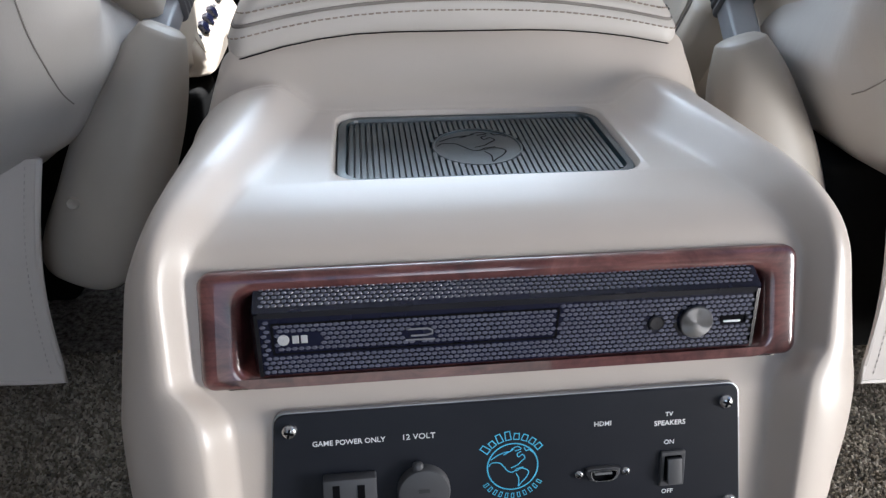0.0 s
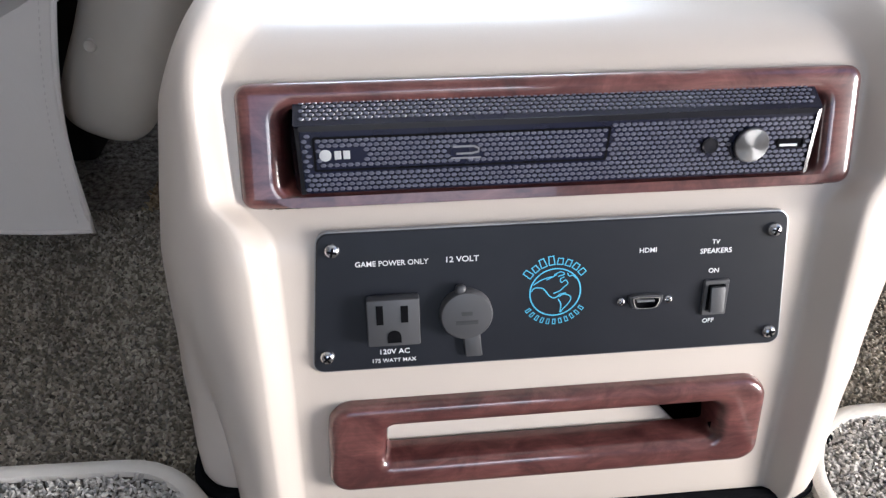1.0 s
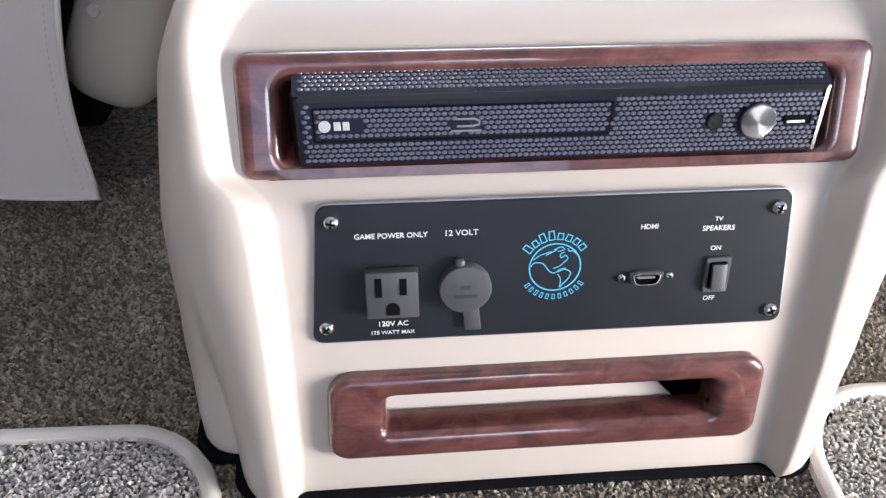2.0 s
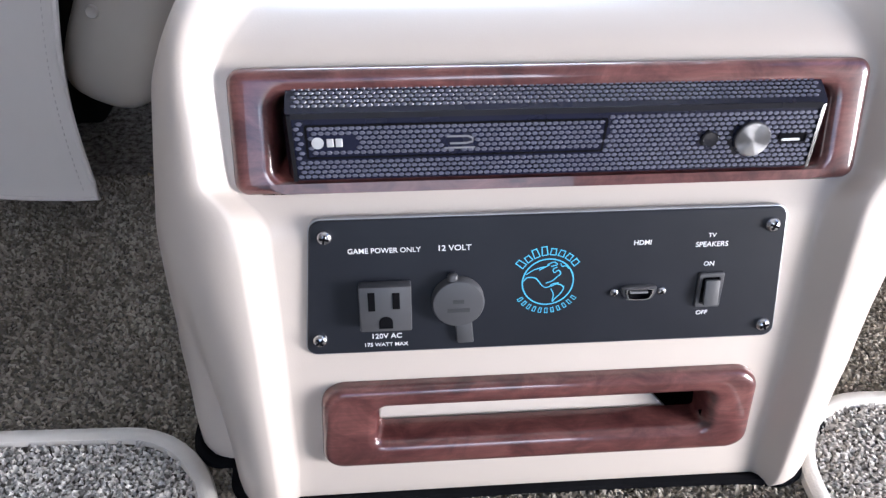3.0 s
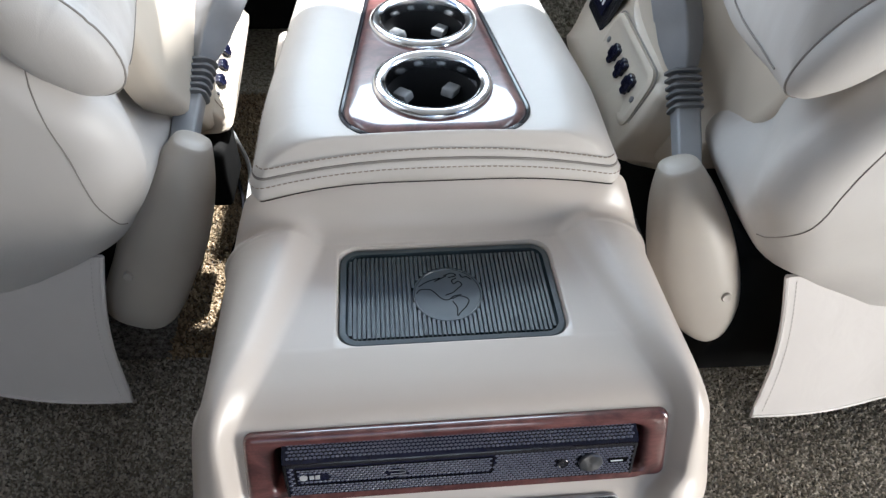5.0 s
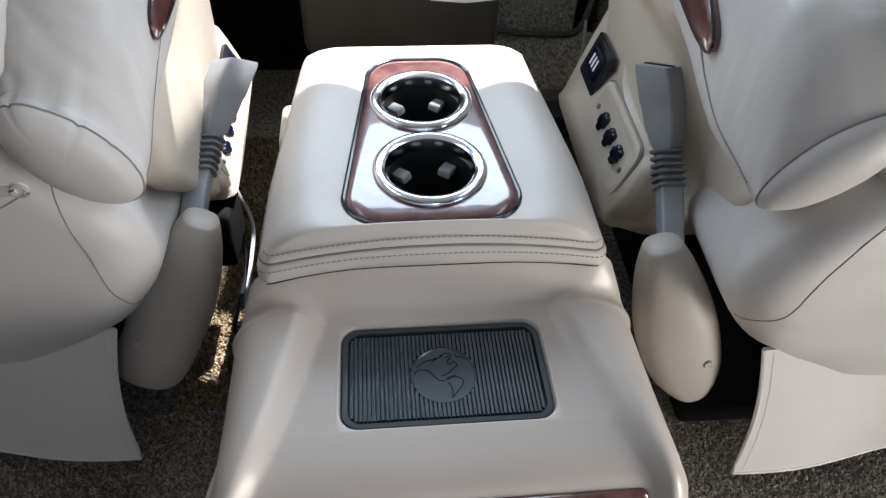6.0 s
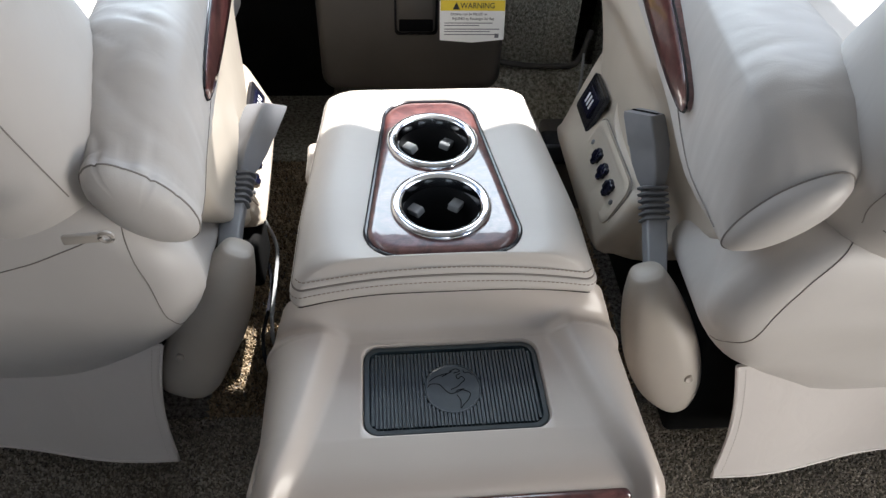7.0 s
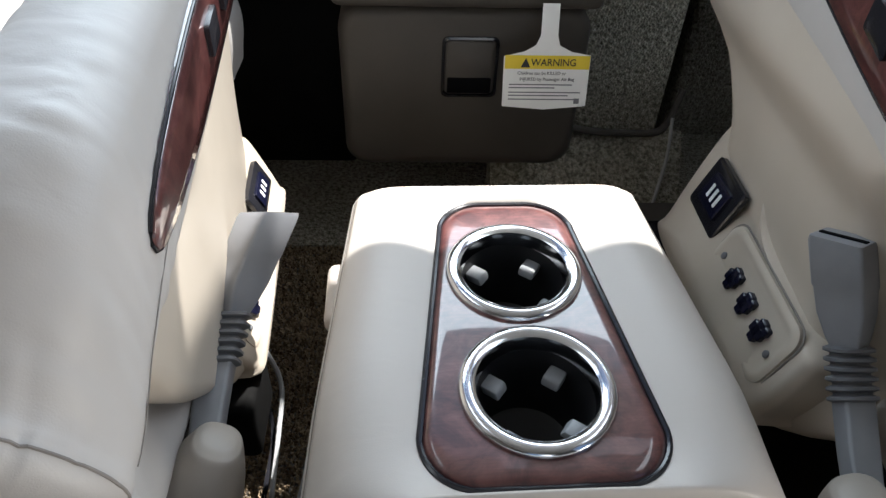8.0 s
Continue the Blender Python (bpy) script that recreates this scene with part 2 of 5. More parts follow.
def rr(x0, x1, v0, v1, r, seg=6, taper=0.0):
    """Rounded rectangle as (x, v) points; taper widens the v0 side on both ends."""
    out = []
    for cx, cv, a0 in ((x1 - r, v1 - r, 0), (x0 + r, v1 - r, 90), (x0 + r, v0 + r, 180), (x1 - r, v0 + r, 270)):
        for k in range(seg + 1):
            a = radians(a0 + 90 * k / seg)
            x, v = cx + r * math.cos(a), cv + r * math.sin(a)
            f = (v1 - v) / max(1e-6, v1 - v0)
            mid = (x0 + x1) / 2
            out.append((mid + (x - mid) * (1 + taper * f), v))
    return out


def slope(y0, z0, y1, z1):
    """A map from (x, v, off) on a leaning plane to a place; off is towards the cabin."""
    L = math.hypot(y1 - y0, z1 - z0)
    dy, dz = (y1 - y0) / L, (z1 - z0) / L
    return lambda x, v, off=0.0: (x, y0 + v * dy - off * dz, z0 + v * dz + off * dy)


def box(x0, x1, y0, y1, z0, z1, r=0.004, seg=3, f=None):
    """Box with rounded edges; f maps its corners to where they stand."""
    bm = bmesh.new()
    bmesh.ops.create_cube(bm, size=1.0)
    for v in bm.verts:
        v.co = Vector((x0 + (v.co.x + 0.5) * (x1 - x0), y0 + (v.co.y + 0.5) * (y1 - y0), z0 + (v.co.z + 0.5) * (z1 - z0)))
    if r > 0:
        bmesh.ops.bevel(bm, geom=bm.edges[:], offset=r, segments=seg, profile=0.5, affect="EDGES")
    if f:
        for v in bm.verts:
            v.co = Vector(f(*v.co))
    return bm


def lathe(profile, f, seg=32, cap0=False, cap1=False):
    """Turn (radius, height) round an axis; f maps (a, b, height) to a place."""
    loops = [[f(r * math.cos(2 * math.pi * k / seg), r * math.sin(2 * math.pi * k / seg), h) for k in range(seg)] for r, h in profile]
    return stack(loops, cap0, cap1)


def tube(points, radius, seg=8, bm=None, closed=False):
    """A round bar along points; radius is one number or one per point."""
    pts = [Vector(p) for p in points]
    n = len(pts)
    loops = []
    for i, p in enumerate(pts):
        a = pts[i - 1] if i or closed else pts[i]
        b = pts[(i + 1) % n] if i < n - 1 or closed else pts[i]
        d = (b - a).normalized()
        side = d.cross(Vector((0, 0, 1)))
        if side.length < 1e-4:
            side = Vector((1, 0, 0))
        side.normalize()
        up = side.cross(d).normalized()
        r = radius[i] if isinstance(radius, (list, tuple)) else radius
        loops.append([p + side * (r * math.cos(2 * math.pi * k / seg)) + up * (r * math.sin(2 * math.pi * k / seg)) for k in range(seg)])
    if closed:
        loops.append(loops[0])
        out = stack(loops, False, False, bm)
        bmesh.ops.remove_doubles(out, verts=out.verts, dist=1e-6)
        return out
    return stack(loops, True, True, bm)


def spline(points, per=8):
    """Smooth curve through points (Catmull-Rom)."""
    p = [Vector(q) for q in points]
    p = [2 * p[0] - p[1]] + p + [2 * p[-1] - p[-2]]
    out = []
    for i in range(1, len(p) - 2):
        for k in range(per):
            t = k / per
            out.append(0.5 * ((2 * p[i]) + (p[i + 1] - p[i - 1]) * t + (2 * p[i - 1] - 5 * p[i] + 4 * p[i + 1] - p[i + 2]) * t * t
                              + (3 * p[i] - p[i - 1] - 3 * p[i + 1] + p[i + 2]) * t ** 3))
    out.append(p[-2])
    return out


def lettering(name, text, size, f, x, v, off, material, parent, wide=1.0, lean=0.0):
    """Raised print of real letters, centred at (x, v) on the surface f."""
    cu = bpy.data.curves.new("print", "FONT")
    cu.body, cu.size, cu.align_x, cu.align_y, cu.extrude, cu.resolution_u = text, size, "CENTER", "CENTER", 0.0001, 3
    cu.offset = size * 0.006
    tmp = new("print", cu)
    me = bpy.data.meshes.new_from_object(tmp.evaluated_get(bpy.context.evaluated_depsgraph_get()))
    bpy.data.objects.remove(tmp)
    for q in me.vertices:
        q.co = Vector(f(x + (q.co.x + lean * q.co.y) * wide, v + q.co.y, off + q.co.z))
    me.materials.clear()
    me.materials.append(material)
    me.name = name
    ob = new(name, me)
    ob.parent = parent
    return ob


def smooth_rows(a, passes):
    a = a.copy()
    for _ in range(passes):
        a[1:-1] = 0.25 * a[:-2] + 0.5 * a[1:-1] + 0.25 * a[2:]
    return a


def step(t):
    t = min(1.0, max(0.0, t))
    return t * t * (3 - 2 * t)


# ---- the shell of the van ----
def slab(name, x0, x1, y0, y1, z0, z1, material, label, category, kind="structure", r=0.0):
    return tagged(part(name, box(x0, x1, y0, y1, z0, z1, r), material, None, "", smooth=r > 0), label, category, "", kind)


slab("floor", -1.0, 1.0, -2.4, 1.75, -0.06, 0.0, FLOOR_CARPET, "speckled grey-brown cut pile carpet on the van floor", "floor")
def prism(x0, x1, profile):
    """A bar along x with a section of (y, z) corners."""
    return stack([[(x, y, z) for y, z in profile] for x in (x0, x1)], True, True)


# headliner edge out of view; notch added so sun reaches the left seat's shell
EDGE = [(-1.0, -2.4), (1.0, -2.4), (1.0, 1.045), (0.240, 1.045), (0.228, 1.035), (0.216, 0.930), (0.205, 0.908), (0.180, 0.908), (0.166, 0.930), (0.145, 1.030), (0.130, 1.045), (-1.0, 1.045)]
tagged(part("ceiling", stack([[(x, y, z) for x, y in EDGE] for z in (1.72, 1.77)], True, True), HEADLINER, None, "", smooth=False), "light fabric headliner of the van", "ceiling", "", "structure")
# unseen slab added to keep the sun off the right seat and footwell
slab("sun_block_slab", 0.28, 0.958, 1.16, 1.46, 1.69, 1.72, HEADLINER, "light fabric slab added out of view to shade the right seat and footwell", "ceiling")
for side, tag in ((-1, "wall_left"), (1, "wall_right")):
    w = thing(tag, "dark beige trimmed side wall with a long window opening", "wall", None, "", "structure")
    a, b = sorted((side * 0.96, side * 1.0))
    # the right wall has an open sliding door behind the front seat
    for y0, y1 in (((-2.4, 1.75),) if side < 0 else ((-2.4, -0.72), (-0.12, 1.75))):
        part("lower_panel", box(a, b, y0, y1, 0.0, 0.86, 0.0), WALL_TRIM, w, smooth=False)
    part("upper_rail", box(a, b, -2.4, 1.48, 1.64, 1.72, 0.0), HEADLINER, w, smooth=False)
    # both walls are closed behind the front doors, but for the open sliding door
    for y0, y1 in (((-2.4, -0.04),) if side < 0 else ((-2.4, -0.72), (-0.12, -0.04))):
        part("pillar", box(a, b, y0, y1, 0.86, 1.64, 0.0), WALL_TRIM, w, smooth=False)
w = thing("wall_rear", "dark beige trimmed rear wall with an open doorway", "wall", None, "", "structure")
part("lower_panel", box(-0.96, 0.96, -2.4, -2.36, 0.0, 0.12, 0.0), WALL_TRIM, w, smooth=False)
part("upper_rail", box(-0.96, 0.96, -2.4, -2.36, 1.64, 1.72, 0.0), HEADLINER, w, smooth=False)
for x0, x1 in ((-0.96, -0.7), (0.7, 0.96)):
    part("pillar", box(x0, x1, -2.4, -2.36, 0.12, 1.64, 0.0), WALL_TRIM, w, smooth=False)
slab("firewall", -0.96, 0.96, 1.60, 1.75, 0.0, 0.80, DARK_VOID, "near-black firewall under the dashboard", "wall")
# ground outside, far below the windows
slab("ground", -60, 60, -60, 60, -0.50, -0.40, ASPHALT, "grey asphalt ground outside the van", "ground")


# ---- floor console ----
YAW = pose(0, 0, 0, 0, 0, 1.4)
console = thing("floor_console", "cream moulded van floor console with wood trim and padded armrest lid", "console", YAW)

# y, z, end of the flat middle, crest of the side ridge, full half width, ridge height
STATIONS = np.array([
    (0.006, 0.000, 0.152, 0.164, 0.224, 0.008),
    (0.004, 0.010, 0.152, 0.165, 0.225, 0.012),
    (0.0105, 0.040, 0.149, 0.164, 0.226, 0.014),
    (0.0245, 0.103, 0.148, 0.163, 0.224, 0.015),
    (0.0345, 0.134, 0.148, 0.163, 0.221, 0.015),
    (0.0545, 0.198, 0.148, 0.165, 0.219, 0.015),
    (0.0620, 0.206, 0.151, 0.170, 0.219, 0.015),
    (0.0690, 0.212, 0.168, 0.181, 0.218, 0.014),
    (0.0930, 0.268, 0.169, 0.183, 0.209, 0.014),
    (0.1020, 0.2795, 0.162, 0.182, 0.204, 0.014),
    (0.1200, 0.2880, 0.151, 0.175, 0.201, 0.015),
    (0.1480, 0.2920, 0.139, 0.165, 0.200, 0.016),
    (0.2000, 0.2920, 0.123, 0.152, 0.200, 0.018),
    (0.2690, 0.2920, 0.106, 0.137, 0.200, 0.019),
    (0.2760, 0.2945, 0.105, 0.138, 0.207, 0.017),
    (0.2820, 0.3010, 0.105, 0.140, 0.203, 0.0135),
    (0.2880, 0.3135, 0.107, 0.148, 0.198, 0.009),
    (0.2960, 0.3335, 0.109, 0.158, 0.191, 0.005),
    (0.3050, 0.3465, 0.112, 0.165, 0.184, 0.002),
])
TRAY = (-0.0965, 0.1005, 0.1520, 0.2680)      # x0, x1, y0, y1 of the tray
PLAYER_HOLE = (-0.153, 0.154, 0.2125, 0.267)   # x0, x1, z0, z1
POCKET_HOLE = (-0.106, 0.108, 0.055, 0.092)


def corner_drop(x):
    """How far the lid's seam and the shell under it fall towards the lid's corners."""
    return (0.021 if x < 0 else 0.014) * min(1.0, max(0.0, (abs(x) - 0.050) / 0.120)) ** 2


def console_body():
    dist = np.concatenate([[0], np.cumsum(np.hypot(*np.diff(STATIONS[:, :2], axis=0).T))])
    s = np.arange(0, dist[-1], 0.0022)
    rows = np.stack([np.interp(s, dist, STATIONS[:, k]) for k in range(6)], axis=1)
    rows = smooth_rows(rows, 14)
    for edge in TRAY[2:]:
        rows[np.argmin(abs(rows[:, 0] - edge) + 10 * (abs(rows[:, 1] - 0.292) > 0.004)), :2] = (edge, 0.292)
    tangent = np.gradient(rows[:, :2], axis=0)
    tangent = smooth_rows(tangent, 6)
    tangent /= np.linalg.norm(tangent, axis=1)[:, None]
    loops = []
    for (y, z, xi, xc, w, h), (ty, tz) in zip(rows, tangent):
        up = step((y - 0.19) / 0.07)
        ny, nz = -tz * (1 - up), ty * (1 - up) + up
        long = math.hypot(ny, nz)
        ny, nz = ny / long, nz / long
        half = []
        for side in (-1, 1):
            edge = TRAY[0] if side < 0 else TRAY[1]
            cols = [(edge * k / 14, 0.0) for k in range(1, 15)]
            flat = abs(edge)
            cols += [(side * (flat + (xi - flat) * k / 6), 0.0) for k in range(1, 7)]
            cols += [(side * (xi + (xc - xi) * k / 10), h * step(k / 10)) for k in range(1, 11)]
            drop = 0.046 + 0.022 * step((0.16 - z) / 0.14)
            for k in range(1, 15):
                a = math.pi / 2 * k / 14
                x, d = xc + (w - xc) * math.sin(a), h - (drop + h) * (1 - math.cos(a))
                # towards the floor the side wing stands back behind a hollow
                if k <= 7:
                    xn, dn = xc + (0.196 - xc) * math.sin(2 * a), h - (0.030 + h) * (1 - math.cos(2 * a))
                else:
                    xn, dn = 0.196 + (w - 0.196) * math.sin(2 * a - math.pi / 2), -0.030 - 0.024 * (1 - math.cos(2 * a - math.pi / 2))
                mixed = step((0.19 - z) / 0.16)
                cols.append((side * (x + (xn - x) * mixed), d + (dn - d) * mixed))
            fall = step((y - 0.268) / 0.024)
            pts = [(x, y + d * ny, max(0.0, z + d * nz - fall * corner_drop(x))) for x, d in cols]
            end = Vector(pts[-1])
            pivot = Vector((side * 0.205, 0.46, 0.0))
            pts += [tuple(end.lerp(pivot, k / 6) + Vector((side * 0.010 * math.sin(math.pi * k / 6), 0, 0))) for k in range(1, 7)]
            half.append(pts)
        loops.append(list(reversed(half[0])) + [(0.0, y, z)] + half[1])
    bm = stack(loops, closed=False)
    gone = []
    for f in bm.faces:
        c = f.calc_center_median()
        if TRAY[0] < c.x < TRAY[1] and TRAY[2] < c.y < TRAY[3] and c.z > 0.285:
            gone.append(f)
        elif PLAYER_HOLE[0] < c.x < PLAYER_HOLE[1] and PLAYER_HOLE[2] < c.z < PLAYER_HOLE[3] and c.y < 0.11:
            gone.append(f)
        elif POCKET_HOLE[0] < c.x < POCKET_HOLE[1] and POCKET_HOLE[2] < c.z < POCKET_HOLE[3] and c.y < 0.05:
            gone.append(f)
    bmesh.ops.delete(bm, geom=gone, context="FACES")
    return part("body", bm, CREAM, console, "glossy cream moulded shell with raised side ridges", sharp=50)


console_body()

# tray basin sunk into the top
x0, x1, y0, y1 = TRAY
flat3 = lambda pts, z: [(x, y, z) for x, y in pts]
part("tray", stack([
    flat3(rr(x0, x1, y0, y1, 0.0004), 0.292), flat3(rr(x0 + 0.0005, x1 - 0.0005, y0 + 0.0005, y1 - 0.0005, 0.018), 0.2921),
    flat3(rr(x0 + 0.002, x1 - 0.002, y0 + 0.002, y1 - 0.002, 0.0178), 0.2912), flat3(rr(x0 + 0.003, x1 - 0.003, y0 + 0.003, y1 - 0.003, 0.0172), 0.2885),
    flat3(rr(x0 + 0.004, x1 - 0.004, y0 + 0.004, y1 - 0.004, 0.0165), 0.281)], cap1=True), CREAM, console)

# black plinth strip under the front edge
part("plinth", stack([flat3(rr(-0.180, 0.180, 0.012, 0.45, 0.03), 0.0005), flat3(rr(-0.180, 0.180, 0.012, 0.45, 0.03), 0.006)], cap1=True), SLOT, console)
part("plinth_strip", tube(spline([(-0.226, 0.085, 0.004), (-0.226, 0.052, 0.004), (-0.215, 0.037, 0.004), (-0.198, 0.034, 0.004), (-0.194, 0.015, 0.004), (-0.175, 0.000, 0.004), (-0.140, 0.003, 0.004), (0, 0.005, 0.004), (0.140, 0.003, 0.004), (0.175, 0.000, 0.004), (0.194, 0.015, 0.004), (0.198, 0.034, 0.004), (0.215, 0.037, 0.004), (0.226, 0.052, 0.004), (0.226, 0.085, 0.004)], 6), 0.0048), SLOT, console, "black rubber edge strip on the carpet")


def trapezoid(y0, y1, w0, w1, r, seg=10):
    """Rounded trapezoid seen from above: half width w0 at y0 and w1 at y1."""
    out = []
    for cx, cy, a0 in ((1, 1, 0), (-1, 1, 90), (-1, -1, 180), (1, -1, 270)):
        w, y = (w1, y1) if cy > 0 else (w0, y0)
        for k in range(seg + 1):
            a = radians(a0 + 90 * k / seg)
            out.append((cx * (w - r) + r * math.cos(a), y - cy * r + r * math.sin(a)))
    dense = []
    for i, p in enumerate(out):
        q = out[(i + 1) % len(out)]
        cuts = 12 if i % (seg + 1) == seg else 1
        dense += [(p[0] + (q[0] - p[0]) * k / cuts, p[1] + (q[1] - p[1]) * k / cuts) for k in range(cuts)]
    return dense


def at_z(loop, z):
    return [(x, y, z) for x, y in loop]


# housing under the lid
part("rear_housing", stack([at_z(trapezoid(0.305, 0.62, 0.172, 0.150, 0.03), 0.0), at_z(trapezoid(0.305, 0.625, 0.178, 0.158, 0.03), 0.18),
                            at_z(trapezoid(0.305, 0.63, 0.174, 0.156, 0.03), 0.27), at_z(trapezoid(0.312, 0.63, 0.166, 0.145, 0.03), 0.330), at_z(trapezoid(0.320, 0.63, 0.162, 0.140, 0.03), 0.345)]), CREAM, console)

# padded lid
OUT = (0.297, 0.648, 0.171, 0.143)
PLATE = (0.3190, 0.610, 0.0858, 0.0605)


def lid_outline(inset, r=0.016):
    return trapezoid(OUT[0] + inset, OUT[1] - inset, OUT[2] - inset, OUT[3] - inset, max(0.004, r - inset * 0.3))


def crown(loop, k=1.0):
    """The lid's front edge rolls down towards its two corners."""
    out = []
    for x, y, z in loop:
        f = min(1.0, max(0.0, (z - 0.339) / 0.029))
        out.append((x, y, z - k * (0.021 * f * (x / 0.17) ** 2 + (1 - f) * corner_drop(x)) * step((0.41 - y) / 0.11)))
    return out


def lid_pillow():
    loops = []
    for inset, z in ((0.008, 0.338), (0.002, 0.339), (0.0, 0.342), (0.0, 0.348), (0.0005, 0.355), (0.0025, 0.3600), (0.0055, 0.3615), (0.0045, 0.3640), (0.0066, 0.3680), (0.0100, 0.3712)):
        loops.append(crown(at_z(lid_outline(inset), z)))
    a = lid_outline(0.0100)
    b = trapezoid(PLATE[0] - 0.002, PLATE[1] + 0.002, PLATE[2] + 0.002, PLATE[3] + 0.002, 0.041)
    for k in range(1, 11):
        q = k / 10
        z = 0.3712 + 0.0035 * (1 - (1 - q) ** 2.3) + 0.0105 * math.sin(math.pi * q ** 0.8)
        loops.append(crown([(p[0] + (r[0] - p[0]) * q, p[1] + (r[1] - p[1]) * q, z) for p, r in zip(a, b)], 1 - q))
    loops.append([(x, y, 0.352) for x, y in b])
    return stack(loops)


lid = part("lid", lid_pillow(), LID_LEATHER, console, "padded light leather armrest lid with double stitching", sharp=60)
# welt and two rows of stitches round the lid's lower edge
part("welt", tube(crown(at_z(lid_outline(0.0045), 0.3618)), 0.0013, 6, closed=True), SEAM, lid, "folded leather seam")

# thin black tube drawn as the shadow in the lid's lower seam
part("lid_seam_shadow", tube(crown(at_z(lid_outline(-0.0002), 0.3400)), 0.0005, 6, closed=True), SLOT, lid, "dark line standing for the seam shadow under the lid")


def stitch_row(inset, z, lift):
    loop = [Vector(p) for p in crown(at_z(lid_outline(inset), z))]
    bm = bmesh.new()
    run, need = 0.0, 0.0
    n = len(loop)
    for i in range(n):
        a, b = loop[i], loop[(i + 1) % n]
        L = (b - a).length
        while need <= run + L:
            p = a.lerp(b, (need - run) / max(L, 1e-9))
            if p.y < 0.3135:
                d = (b - a).normalized()
                out = Vector((d.y, -d.x, 0.0))
                tube([p - d * 0.0017 + out * lift, p + out * (lift + 0.0004), p + d * 0.0017 + out * lift], 0.0006, 5, bm)
            need += 0.0052
        run += L
    return bm


part("lid_latch", box(-0.1630, -0.1400, 0.492, 0.566, 0.326, 0.3475, 0.009, 4), CREAM, lid, "rounded cream latch on the lid's side")
part("stitching", stitch_row(0.0010, 0.3550, 0.0004), THREAD, lid)
part("stitching", stitch_row(0.0082, 0.3700, 0.0004), THREAD, lid)

# wooden cup plate with two holes
CUPS = ((0.0005, 0.3945), (-0.0005, 0.5165))
RING = 0.058


def cup_plate():
    bm = stack([at_z(trapezoid(*PLATE, 0.039), 0.362), at_z(trapezoid(*PLATE, 0.039), 0.3725)] + [
                at_z(trapezoid(PLATE[0] + g, PLATE[1] - g, PLATE[2] - g, PLATE[3] - g, 0.039 - g * 0.7), z)
                for g, z in ((0.0006, 0.3752), (0.0020, 0.3778), (0.0042, 0.3796), (0.0072, 0.3808), (0.0105, 0.3814), (0.0130, 0.3816))])
    edges = [e for e in bm.edges if e.is_boundary and min(v.co.z for v in e.verts) > 0.381]
    for cx, cy in CUPS:
        ring = [bm.verts.new((cx + 0.0505 * math.cos(2 * math.pi * k / 40), cy + 0.0505 * math.sin(2 * math.pi * k / 40), 0.3816)) for k in range(40)]
        edges += [bm.edges.new((ring[k], ring[(k + 1) % 40])) for k in range(40)]
    bmesh.ops.triangle_fill(bm, use_beauty=True, use_dissolve=False, edges=edges)
    return part("cup_plate", bm, WOOD, console, "lacquered red burl wood plate with two cup holders", sharp=30)


plate = cup_plate()
plate.location.z = -0.003
# added black tube imitates the dark reflection on the plate's rounded edge
part("plate_dark_reflection", tube(at_z(trapezoid(PLATE[0] - 0.0008, PLATE[1] + 0.0008, PLATE[2] + 0.0008, PLATE[3] + 0.0008, 0.0395), 0.3775), 0.0026, 8, closed=True), GLOSS_BLACK, plate, "black line standing for the dark reflection on the wood plate's edge")
for cx, cy in CUPS:
    up = lambda a, b, h, cx=cx, cy=cy: (cx + a, cy + b, h)
    part("chrome_ring", lathe([(0.0500, 0.3800), (RING, 0.3800), (RING, 0.3835), (RING - 0.0015, 0.3862), (RING - 0.005, 0.3880), (RING - 0.009, 0.3876), (RING - 0.0125, 0.3850), (RING - 0.0138, 0.3800), (RING - 0.0142, 0.3720)], up, 56), CHROME, plate, "polished chrome ring")
    part("cup_liner", lathe([(0.0440, 0.3740), (0.0432, 0.3640), (0.0405, 0.3200), (0.0385, 0.3020), (0.034, 0.2990), (0.001, 0.2985)], up, 48, cap1=True), CUP_BLACK, plate, "black rubber cup liner")
    for k in range(4):
        a = radians(45 + 90 * k + 8)
        u, v = Vector((math.cos(a), math.sin(a), 0)), Vector((-math.sin(a), math.cos(a), 0))
        c = Vector((cx, cy, 0))
        f = lambda x, y, z, u=u, v=v, c=c: c + v * x + u * (0.0435 - y) + Vector((0, 0, z))
        part("grip_tab", box(-0.0075, 0.0075, 0.0, 0.015, 0.352, 0.360, 0.002, 2, lambda x, y, z, f=f: f(x, y + (0.360 - z) * 0.4, z)), GRIP, plate, "grey flexible grip tab")

# upper wood frame round the player
UPPER = slope(0.0700, 0.2115, 0.0925, 0.2675)


def frame_ring(f, outer, inner, seg=6, taper=0.0, lift=0.0055, deep=0.014):
    """Wooden frame: a raised, rounded band between two rounded rectangles."""
    ox0, ox1, ov0, ov1, orad = outer
    ix0, ix1, iv0, iv1, irad = inner
    lay = lambda pts, off: [f(x, v, off) for x, v in pts]
    o = lambda g: rr(ox0 + g, ox1 - g, ov0 + g, ov1 - g, max(0.002, orad - g), seg, taper)
    i = lambda g: rr(ix0 - g, ix1 + g, iv0 - g, iv1 + g, irad + g, seg, taper)
    return stack([lay(o(0), -0.003), lay(o(0), lift * 0.40), lay(o(0.0006), lift * 0.66), lay(o(0.0018), lift * 0.85), lay(o(0.0036), lift * 0.96), lay(o(0.0060), lift),
                  lay(i(0.0070), lift), lay(i(0.0048), lift * 0.95), lay(i(0.0026), lift * 0.80), lay(i(0.0009), lift * 0.5), lay(i(0.0), lift * 0.1), lay(i(-0.0015), -deep)])


